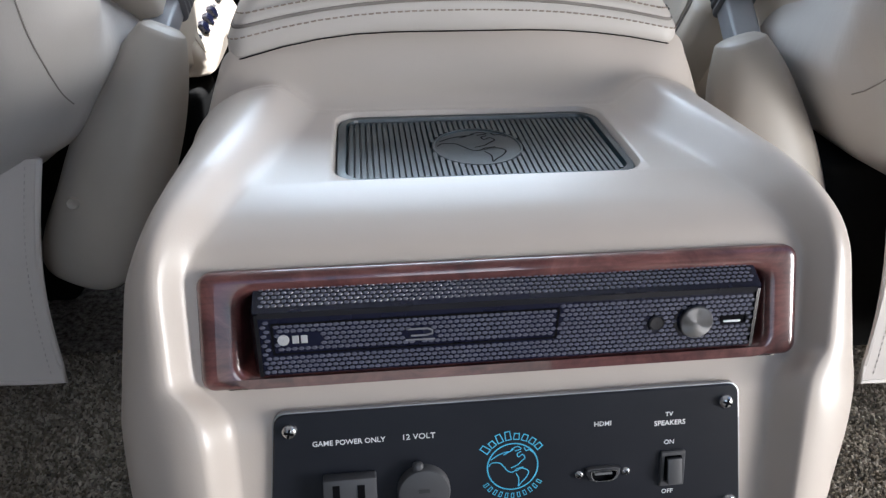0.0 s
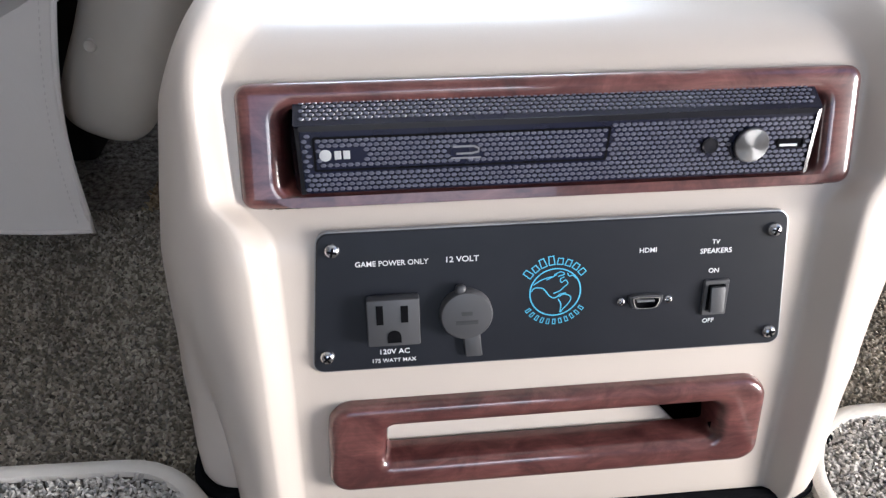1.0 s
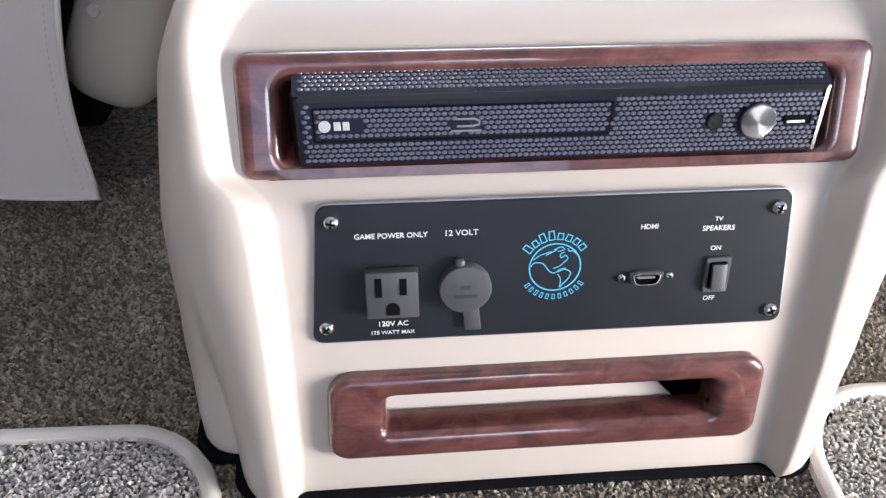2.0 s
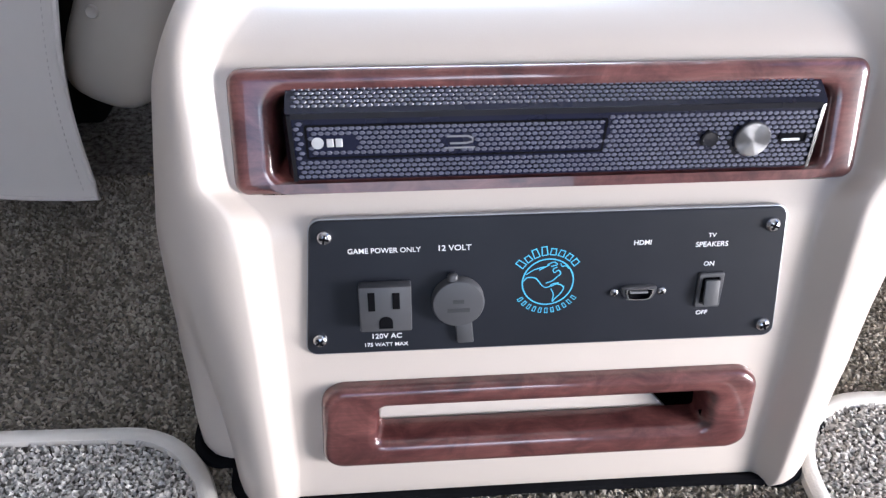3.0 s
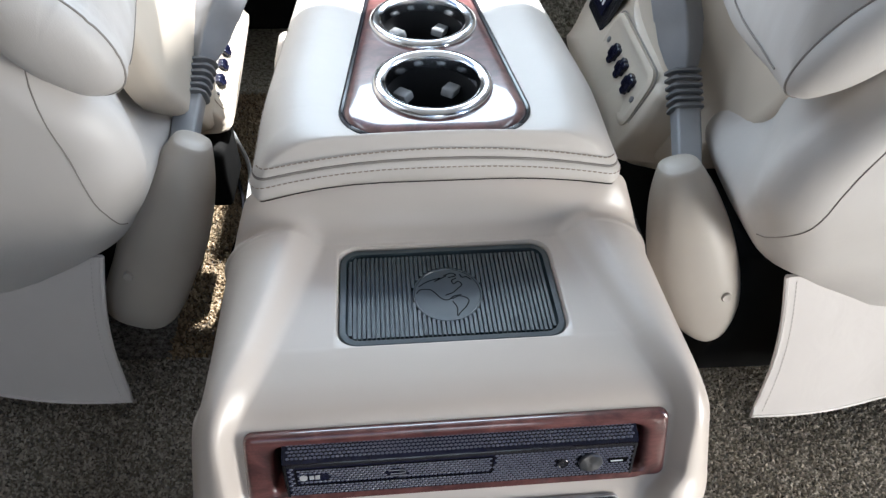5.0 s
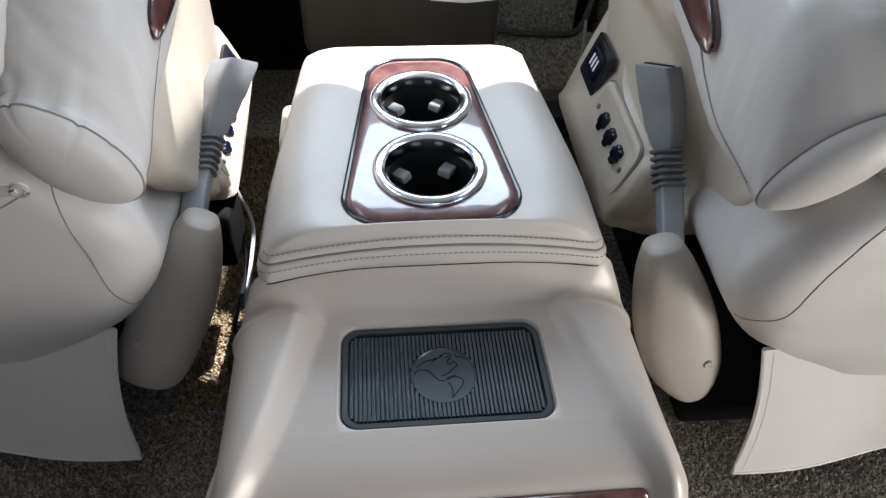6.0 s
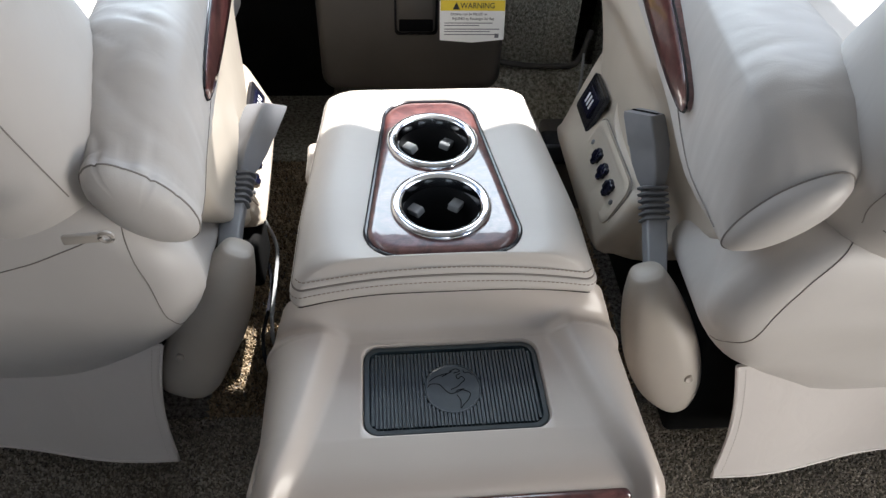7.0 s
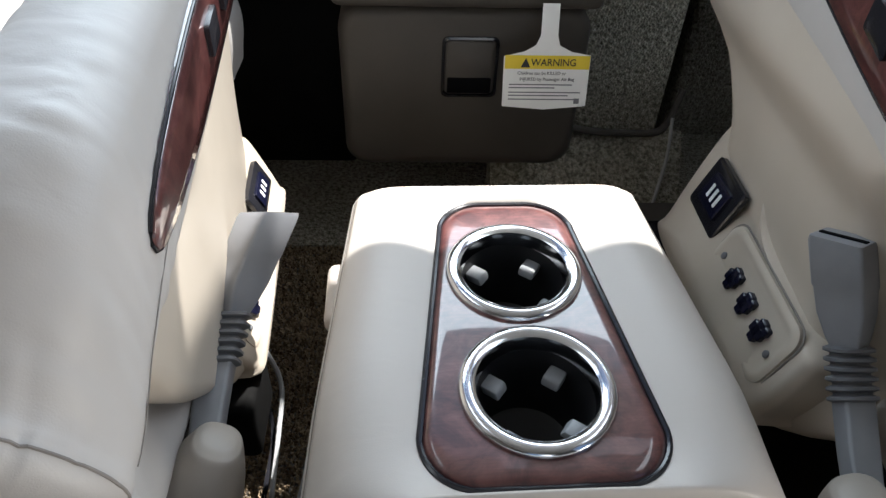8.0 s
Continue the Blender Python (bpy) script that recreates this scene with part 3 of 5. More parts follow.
part("upper_trim", frame_ring(UPPER, (-0.1640, 0.1650, 0.0, 0.0640, 0.0075), (-0.1425, 0.1455, 0.0075, 0.0510, 0.007), taper=0.012, deep=0.030), WOOD, console, "glossy red burl wood frame round the player")
# black box behind the player
part("player_bay", stack([[UPPER(x, v, -0.010) for x, v in rr(-0.1445, 0.1475, 0.0055, 0.0530, 0.006)], [UPPER(x, v, -0.060) for x, v in rr(-0.1445, 0.1475, 0.0055, 0.0530, 0.006)]], cap1=True), SLOT, console)

# lower wood frame and the pocket behind it
LOWER = slope(0.0105, 0.040, 0.0245, 0.103)
part("lower_trim", frame_ring(LOWER, (-0.1305, 0.1325, 0.0015, 0.0660, 0.014), (-0.0965, 0.1035, 0.0215, 0.0495, 0.0045), seg=10, taper=0.03, lift=0.0085, deep=0.012), WOOD, console, "glossy red burl wood frame round a map pocket", sharp=60)
# pocket walls take slot black, so its inner shade is in the colour
part("pocket", stack([[LOWER(x, v, off) for x, v in rr(-0.0985, 0.1055, 0.0190, 0.0515, 0.003)] for off in (0.0, -0.050)], cap1=True), SLOT, console, "map pocket walls, coloured near black for the shade inside")
flapline = [(-0.098, 0.0200), (0.088, 0.0200), (0.078, 0.030), (0.066, 0.040), (0.052, 0.0510), (-0.098, 0.0510)]
part("pocket_lining", stack([[LOWER(x, v, -0.0135 - (v - 0.02) * 0.30 - o) for x, v in flapline] for o in (0.003, 0.0)], True, True), CREAM, console, "cream pocket lining with a slanting end", smooth=False)

# ---- socket panel ----
PAN = slope(0.0340, 0.134, 0.0535, 0.1965)
lay = lambda pts, off, f=PAN: [f(x, v, off) for x, v in pts]
T = 0.062
panel = part("socket_panel", stack([lay(rr(-0.1285, 0.1285, -0.0095, 0.0735, 0.006, 6, T), -0.002), lay(rr(-0.1285, 0.1285, -0.0095, 0.0735, 0.006, 6, T), 0.0014),
                                    lay(rr(-0.1278, 0.1278, -0.0088, 0.0728, 0.0055, 6, T), 0.0020)], cap1=True), PANEL, console, "black socket panel with white printed labels", sharp=30)
part("metal_edge", stack([lay(rr(-0.1291, 0.1291, -0.0101, 0.0741, 0.0066, 6, T), -0.002), lay(rr(-0.1291, 0.1291, -0.0101, 0.0741, 0.0066, 6, T), 0.0010), lay(rr(-0.1286, 0.1286, -0.0096, 0.0736, 0.006, 6, T), 0.0012)]), EDGE_METAL, panel, "thin bare metal edge")


def on(f, x, v):
    """Local map round a point of a leaning plane: (right, up, out)."""
    return lambda a, b, h: f(x + a, v + b, h)


def screw(f, x, v, r, parent, base=0.002):
    g = on(f, x, v)
    part("screw", lathe([(r, base), (r * 0.95, base + r * 0.35), (r * 0.7, base + r * 0.62), (r * 0.35, base + r * 0.74), (r * 0.001, base + r * 0.76)], g, 16), STEEL, parent, "steel cross-head screw")
    turn = random.uniform(0, math.pi / 2)
    for k in range(2):
        c, s = math.cos(turn + k * math.pi / 2), math.sin(turn + k * math.pi / 2)
        part("screw_slot", box(-r * 0.6, r * 0.6, -r * 0.13, r * 0.13, base + r * 0.55, base + r * 0.82, 0.0, 1, lambda a, b, h, c=c, s=s: g(a * c - b * s, a * s + b * c, h)), SLOT, parent, smooth=False)


for sx, sv in ((-0.1211, 0.0641), (0.1215, 0.0632), (-0.1283, 0.0005), (0.1287, -0.0010)):
    screw(PAN, sx, sv, 0.0042, panel)

# power outlet
part("outlet", box(-0.1050, -0.0765, 0.0090, 0.0370, 0.0018, 0.0096, 0.0009, 2, lambda x, v, o: PAN(x, v, o)), OUTLET, panel, "dark grey three-pin mains outlet")
for sx0, sx1, sv0, sv1 in ((-0.1000, -0.0962, 0.0226, 0.0340), (-0.0868, -0.0828, 0.0234, 0.0334)):
    part("pin_slot", box(sx0, sx1, sv0, sv1, 0.0082, 0.0099, 0.0, 1, lambda x, v, o: PAN(x, v, o)), SLOT, panel, smooth=False)
arch = [(-0.0907 + 0.0038 * math.cos(radians(a)), 0.0150 + 0.0038 * math.sin(radians(a))) for a in range(0, 181, 20)] + [(-0.0945, 0.0112), (-0.0869, 0.0112)]
part("pin_slot", stack([lay(arch, 0.0082), lay(arch, 0.0099)], cap1=True), SLOT, panel, smooth=False)

# twelve-volt socket with its hinged rubber cap
g = on(PAN, -0.0508, 0.0238)
cap = part("socket_cap", lathe([(0.0146, 0.002), (0.0146, 0.0068), (0.0138, 0.0082), (0.0120, 0.0086), (0.0001, 0.0088)], g, 40), OUTLET, panel, "round grey rubber cap of the twelve volt socket")
part("cap_tab", box(-0.0030, 0.0030, 0.0120, 0.0178, 0.0025, 0.0075, 0.0022, 3, lambda a, b, h: g(a - 0.0030, b, h)), OUTLET, panel)
part("cap_hinge", box(-0.0048, 0.0048, -0.0275, -0.0120, 0.0022, 0.0052, 0.0010, 2, lambda a, b, h: g(a + 0.0030 + (b + 0.012) * -0.10, b, h)), OUTLET, panel)
for bv, bw in ((0.002, 0.0030), (-0.0035, 0.0062)):
    part("cap_mark", box(-bw, bw, bv - 0.0011, bv + 0.0011, 0.0084, 0.0090, 0.0, 1, lambda a, b, h: g(a, b, h)), DIM_MARK, panel, smooth=False)

# globe emblem: a ring, outlined land and two arcs of bars
g = on(PAN, -0.0006, 0.0325)


def flat_stroke(points, width, off, f):
    """A thin printed line on a leaning plane."""
    bm = bmesh.new()
    pts = [Vector((a, b, 0)) for a, b in points]
    left, right = [], []
    for i, p in enumerate(pts):
        d = (pts[min(i + 1, len(pts) - 1)] - pts[max(i - 1, 0)]).normalized()
        q = Vector((-d.y, d.x, 0)) * width / 2
        left.append(bm.verts.new(f(p.x + q.x, p.y + q.y, off)))
        right.append(bm.verts.new(f(p.x - q.x, p.y - q.y, off)))
    for i in range(len(pts) - 1):
        bm.faces.new((left[i], left[i + 1], right[i + 1], right[i]))
    return bm


LAND = (
    [(-0.95, 0.07), (-0.82, 0.22), (-0.52, 0.20), (-0.37, 0.05), (-0.22, -0.15), (-0.07, -0.24), (0.08, -0.20), (0.18, -0.10), (0.43, -0.05)],
    [(-0.07, -0.05), (0.18, 0.05), (0.33, 0.20), (0.48, 0.35), (0.38, 0.50), (0.23, 0.40), (0.18, 0.55), (0.33, 0.64)],
    [(-0.87, 0.35), (-0.57, 0.55), (-0.17, 0.67), (-0.37, 0.53), (0.03, 0.75)],
    [(-0.07, 0.75), (0.18, 0.86), (0.33, 0.75), (0.08, 0.67)],
    [(0.45, 0.80), (0.52, 0.66), (0.66, 0.68), (0.80, 0.55)],
    [(0.13, -0.20), (0.38, -0.10), (0.63, -0.25), (0.55, -0.50), (0.33, -0.75), (0.23, -0.88), (0.25, -0.55), (0.13, -0.30)],
)
R = 0.0143
part("emblem_ring", flat_stroke([(R * math.cos(2 * math.pi * k / 48), R * math.sin(2 * math.pi * k / 48)) for k in range(49)], 0.00075, 0.0023, g), BLUE_PRINT, panel, "light blue printed globe outline", smooth=False)
for line in LAND:
    part("emblem_land", flat_stroke([(p.x, p.y) for p in spline([(R * a, R * b, 0) for a, b in line], 4)], 0.0006, 0.0023, g), BLUE_PRINT, panel, smooth=False)


def arc_bars(count, radius, a0, a1, tall, wide, inward, thick):
    for k in range(count):
        a = radians(a0 + (a1 - a0) * k / (count - 1))
        c, s = math.cos(a), math.sin(a)
        h = tall * (1.35 if k in inward else 1.0)
        m = lambda p, q, o, c=c, s=s: g((radius + q) * c + p * s, (radius + q) * s - p * c, o)
        bm = bmesh.new()
        for sx in (-1, 1):
            vs = [bm.verts.new(m(p, q, 0.0023)) for p, q in ((sx * wide * 0.5, 0), (sx * wide * (0.5 - thick), 0), (sx * wide * (0.42 - thick), h), (sx * wide * 0.42, h))]
            bm.faces.new(vs)
        bar = math.copysign(wide * thick, h)
        for q in (0.0, h - bar):
            bm.faces.new([bm.verts.new(m(p, r, 0.00235)) for p, r in ((-wide * 0.45, q), (wide * 0.45, q), (wide * 0.45, q + bar), (-wide * 0.45, q + bar))])
        part("emblem_bar", bm, BLUE_PRINT, panel, smooth=False)


arc_bars(8, 0.0166, 143, 39, 0.0042, 0.0038, (0, 2, 3), 0.15)
arc_bars(11, 0.0200, 215, 325, -0.0034, 0.0020, (), 0.22)

# HDMI socket
g = on(PAN, 0.0513, 0.0240)
hd = [(-0.0093, 0.0042), (0.0093, 0.0042), (0.0093, 0.0005), (0.0068, -0.0042), (-0.0068, -0.0042), (-0.0093, 0.0005)]
sc = lambda k: [(a * k, b * k) for a, b in hd]
bev = lambda pts: [q for i, p in enumerate(pts) for q in ((p[0] * 0.8 + pts[i - 1][0] * 0.2, p[1] * 0.8 + pts[i - 1][1] * 0.2), (p[0] * 0.8 + pts[(i + 1) % len(pts)][0] * 0.2, p[1] * 0.8 + pts[(i + 1) % len(pts)][1] * 0.2))]
hg = lambda k, o: [g(a, b, o) for a, b in bev(sc(k))]
socket = part("hdmi_socket", stack([hg(1.06, 0.0016), hg(1.06, 0.0040), hg(1.0, 0.0046), hg(0.86, 0.0046)]), OUTLET, panel, "video socket in a dark surround")
part("hdmi_shell", stack([hg(0.84, 0.0022), hg(0.84, 0.0056), hg(0.76, 0.0056), hg(0.74, 0.0024)]), CHROME, panel, "bright metal shell")
part("hdmi_void", stack([hg(0.75, 0.0023), hg(0.75, 0.0026)], cap1=True), SLOT, panel, smooth=False)
part("hdmi_tongue", box(-0.0050, 0.0050, 0.0000, 0.0014, 0.0026, 0.0048, 0.0003, 1, lambda a, b, h: g(a, b, h)), GREY_DARK, panel)
for sx in (0.0376, 0.0650):
    screw(PAN, sx, 0.0240, 0.0026, panel)

# rocker switch
g = on(PAN, 0.0923, 0.0238)
part("switch_frame", stack([[g(a, b, o) for a, b in rr(-w, w, -h, h, 0.001, 3)] for w, h, o in ((0.0073, 0.0110, 0.0018), (0.0073, 0.0110, 0.0032), (0.0068, 0.0105, 0.0038), (0.0052, 0.0085, 0.0038), (0.0051, 0.0084, 0.0020))], cap1=True), OUTLET, panel, "black rocker switch surround")
part("switch_gap", box(-0.0050, 0.0050, -0.0083, 0.0083, 0.0019, 0.0024, 0.0, 1, lambda a, b, h: g(a, b, h)), SLOT, panel, smooth=False)
rock = lambda a, b, h: g(a, b, 0.0030 + h + (0.0030 * (-b / 0.008) if b < 0 else 0.0012 * (b / 0.008)))
part("switch_rocker", box(-0.0042, 0.0042, -0.0076, 0.0076, 0.0, 0.0022, 0.0006, 2, rock), OUTLET, panel, "rocker switch pressed to on")

for word, size, wx, wv, wide in (("GAME POWER ONLY", 0.0042, -0.0902, 0.0553, 0.88), ("12 VOLT", 0.0046, -0.0527, 0.0555, 0.95), ("120V AC", 0.0044, -0.0910, 0.0014, 0.95), ("175 WATT MAX", 0.0033, -0.0915, -0.0042, 0.95),
                                 ("HDMI", 0.0040, 0.0504, 0.0547, 0.9), ("TV", 0.0036, 0.0888, 0.0577, 0.9), ("SPEAKERS", 0.0042, 0.0895, 0.0523, 0.9), ("ON", 0.0039, 0.0898, 0.0402, 0.9), ("OFF", 0.0039, 0.0905, 0.0085, 0.9)):
    lettering("printed_label", word, size, PAN, wx, wv, 0.0023, WHITE_PRINT, panel, wide * 1.12)

# ---- disc player in the upper bay ----
player = thing("disc_player", "black disc player with a studded front in the console bay", "disc player", YAW)
FACE = slope(0.0640, 0.2165, 0.0735, 0.2590)
PW0, PW1 = -0.1335, 0.1365
tap = lambda x, v: x * (1 - 0.004 * (1 - v / 0.04))


def player_loop(x0, x1, v0, v1, off):
    return [FACE(tap(x, v), v, off) for x, v in rr(x0, x1, v0, v1, 0.0012, 3)]


part("front", stack([player_loop(PW0 - 0.001, PW1 + 0.001, 0.006, 0.0425, -0.060), player_loop(PW0 - 0.001, PW1 + 0.001, 0.0055, 0.0435, -0.006), player_loop(PW0, PW1, 0.0060, 0.0405, -0.0008), player_loop(PW0 + 0.0008, PW1 - 0.0008, 0.0068, 0.0397, 0.0)], cap0=True, cap1=True), PLAYER, player, "black front of the player", sharp=25)
# top chamfer leaning back into the bay
CH = slope(0.0732, 0.2575, 0.0915, 0.2655)
part("top_chamfer", stack([[CH(x, v, o) for x, v in rr(PW0 - 0.002, PW1 + 0.002, 0.0, 0.020, 0.0012, 3)] for o in (-0.006, 0.0)], cap0=True, cap1=True), PLAYER, player)


def on_drawer_edge(x, v):
    """Whether a place lies on the outline of the disc drawer."""
    slant = 0.0238 + (v - 0.0186) * 0.07
    inside = -0.1277 < x < slant + 0.0014 and 0.0174 < v < 0.0368
    return inside and not (-0.1247 < x < slant - 0.0015 and 0.0198 < v < 0.0344)


def studs(f, x0, x1, v0, v1, px, pv, size_x, size_v, rise, holes=(), skip=None):
    """Rows of small raised lozenges, every second row shifted."""
    verts, faces = [], []
    row, v = 0, v0 + pv / 2
    while v < v1 - pv * 0.4:
        x = x0 + px / 2 + (px / 2 if row % 2 else 0)
        while x < x1 - px * 0.4:
            if not (skip and skip(x, v)) and not any((x - hx) ** 2 / ha ** 2 + (v - hv) ** 2 / hb ** 2 < 1 for hx, hv, ha, hb in holes):
                k = len(verts)
                for scale, o in ((1.0, 0.0), (0.74, 1.0)):
                    for a, b in ((-1, 0), (-0.45, -1), (0.45, -1), (1, 0), (0.45, 1), (-0.45, 1)):
                        verts.append(f(tap(x + a * scale * size_x, v), v + b * scale * size_v, 0.0001 + rise * o))
                faces += [(k + i, k + (i + 1) % 6, k + 6 + (i + 1) % 6, k + 6 + i) for i in range(6)] + [tuple(range(k + 6, k + 12))]
            x += px
        v += pv
        row += 1
    return verts, faces


HOLES = ((0.0791, 0.0236, 0.0052, 0.0050), (0.1011, 0.0234, 0.0100, 0.0098), (0.1232, 0.0232, 0.0085, 0.0030), (-0.1128, 0.0266, 0.0125, 0.0042), (-0.0497, 0.0257, 0.0088, 0.0045))
tagged(mesh_part("studded_face", *studs(FACE, -0.1325, 0.1362, 0.0072, 0.0394, 0.0034, 0.00257, 0.00172, 0.00096, 0.0004, HOLES, on_drawer_edge), STUD, player, "rows of small raised lozenges"), kind="stuff")
tagged(mesh_part("studded_top", *studs(CH, -0.1335, 0.1365, 0.0030, 0.0195, 0.0034, 0.0025, 0.00165, 0.00092, 0.0004), STUD, player, "rows of small raised lozenges"), kind="stuff")
# drawer outline
edge = [(-0.1262, 0.0186), (0.0238, 0.0186), (0.0250, 0.0356), (-0.1262, 0.0356), (-0.1262, 0.0186)]
for p, q in zip(edge, edge[1:]):
    part("drawer_gap", flat_stroke([(tap(*p), p[1]), (tap(*q), q[1])], 0.0011, 0.0003, FACE), SLOT, player, smooth=False)
# maker's mark as plain shapes
g = on(FACE, -0.1207, 0.0266)
part("maker_disc", lathe([(0.0030, 0.0), (0.0030, 0.0007), (0.0001, 0.0008)], g, 24), SILVER_PRINT, player, "silver round mark")
for bx in (0.0062, 0.0106):
    part("maker_bar", box(bx - 0.0017, bx + 0.0017, -0.0022, 0.0022, 0.0, 0.0006, 0.0002, 1, lambda a, b, h: g(a, b, h)), SILVER_PRINT, player, smooth=False)
g = on(FACE, -0.0497, 0.0257)
part("disc_mark", flat_stroke([(-0.0065, 0.0030), (0.004, 0.0030), (0.0065, 0.0018), (0.0065, 0.0000), (0.003, -0.0008), (-0.005, -0.0008)], 0.0011, 0.0005, g), DIM_PRINT, player, smooth=False)
part("disc_mark", flat_stroke([(-0.0078, -0.0032), (0.0078, -0.0032)], 0.0010, 0.0005, g), DIM_PRINT, player, smooth=False)
# slanting bevelled ends of the front
for end, sgn in ((PW0, -1), (PW1, 1)):
    rows = [[FACE(tap(end + sgn * a, v), v, o) for v in (0.0062, 0.018, 0.030, 0.0412)] for a, o in ((-0.0010, 0.0010), (0.0012, 0.0004), (0.0046, -0.0085), (0.0046, -0.0120))]
    part("end_bevel", stack(rows, closed=False), GLOSS_BLACK, player, "smooth bevelled end of the player front", sharp=30)
part("smooth_band", stack([player_loop(PW0 + 0.0006, PW1 - 0.0006, 0.0393, 0.0422, o) for o in (-0.002, 0.0010)], cap1=True), GLOSS_BLACK, player, "smooth black band over the studs", sharp=25)
g = on(FACE, 0.0799, 0.0236)
part("eject_button", lathe([(0.0046, 0.0), (0.0046, 0.0010), (0.0040, 0.0016), (0.0036, 0.0012), (0.0001, 0.0011)], g, 28), GLOSS_BLACK, player, "small round black button")
g = on(FACE, 0.1021, 0.0234)
part("power_knob", lathe([(0.0094, 0.0), (0.0094, 0.0022), (0.0088, 0.0030), (0.0080, 0.0031), (0.0001, 0.0030)], g, 48), KNOB_METAL, player, "large round brushed metal power button")
g = on(FACE, 0.1243, 0.0232)
part("usb_port", stack([[g(a, b, o) for a, b in rr(-w, w, -h, h, 0.0005, 2)] for w, h, o in ((0.0075, 0.0026, 0.0), (0.0075, 0.0026, 0.0006), (0.0068, 0.0020, 0.0006), (0.0066, 0.0018, 0.0001))], cap1=True), SLOT, player, "usb socket")
part("usb_tongue", box(-0.0058, 0.0040, -0.0016, -0.0003, 0.0001, 0.0008, 0.0002, 1, lambda a, b, h: g(a, b, h)), WHITE_PRINT, player)

# ---- ribbed rubber mat in the tray ----
tray_mat = thing("tray_mat", "dark blue-grey ribbed rubber mat with embossed globe in the console tray", "mat", YAW)
MX0, MX1, MY0, MY1 = x0 + 0.0042, x1 - 0.0042, y0 + 0.0042, y1 - 0.0042


def mat_base():
    return stack([flat3(rr(MX0, MX1, MY0, MY1, 0.016), 0.2812), flat3(rr(MX0, MX1, MY0, MY1, 0.016), 0.2872), flat3(rr(MX0 + 0.001, MX1 - 0.001, MY0 + 0.001, MY1 - 0.001, 0.0155), 0.2882),
                  flat3(rr(MX0 + 0.0055, MX1 - 0.0055, MY0 + 0.0050, MY1 - 0.0055, 0.012), 0.2884), flat3(rr(MX0 + 0.0068, MX1 - 0.0068, MY0 + 0.0063, MY1 - 0.0068, 0.011), 0.2832)], cap1=True)


part("mat_base", mat_base(), RUBBER, tray_mat)
GX, GY, GR = 0.0005, 0.2085, 0.0305
count = 45
for k in range(count):
    x = MX0 + 0.0093 + (MX1 - MX0 - 0.0186) * k / (count - 1)
    short = 0.0026 if 0 < k < count - 1 else 0.0060
    runs = [(MY0 + 0.0055 + short, MY1 - 0.0065 - short)]
    if abs(x - GX) < GR:
        half = math.sqrt(GR ** 2 - (x - GX) ** 2)
        runs = [(runs[0][0], GY - half), (GY + half, runs[0][1])]
    for a, b in runs:
        if b - a > 0.002:
            part("rib", stack([[(x - 0.0017, a, z0), (x - 0.0013, a + 0.0004, z1), (x + 0.0013, a + 0.0004, z1), (x + 0.0017, a, z0)] for a, z0, z1 in ((a, 0.2832, 0.2868), (b, 0.2832, 0.2868))], True, True), RUBBER, tray_mat, smooth=False)
gm = lambda a, b, h: (GX + a, GY + b, 0.2842 + h)
part("globe_disc", lathe([(GR, -0.0010), (GR, 0.0022), (GR - 0.0007, 0.0029), (GR - 0.0016, 0.0029), (GR - 0.0022, 0.0020), (0.001, 0.0020)], gm, 56, cap1=True), RUBBER, tray_mat, "embossed globe")
for line in LAND:
    part("globe_land", flat_stroke([(p.x, p.y) for p in spline([(GR * 0.92 * a, GR * 0.92 * b, 0) for a, b in line], 4)], 0.0010, 0.00225, gm), SLOT, tray_mat, smooth=False)

# ---- front seats, seen from behind ----
from mathutils.bvhtree import BVHTree


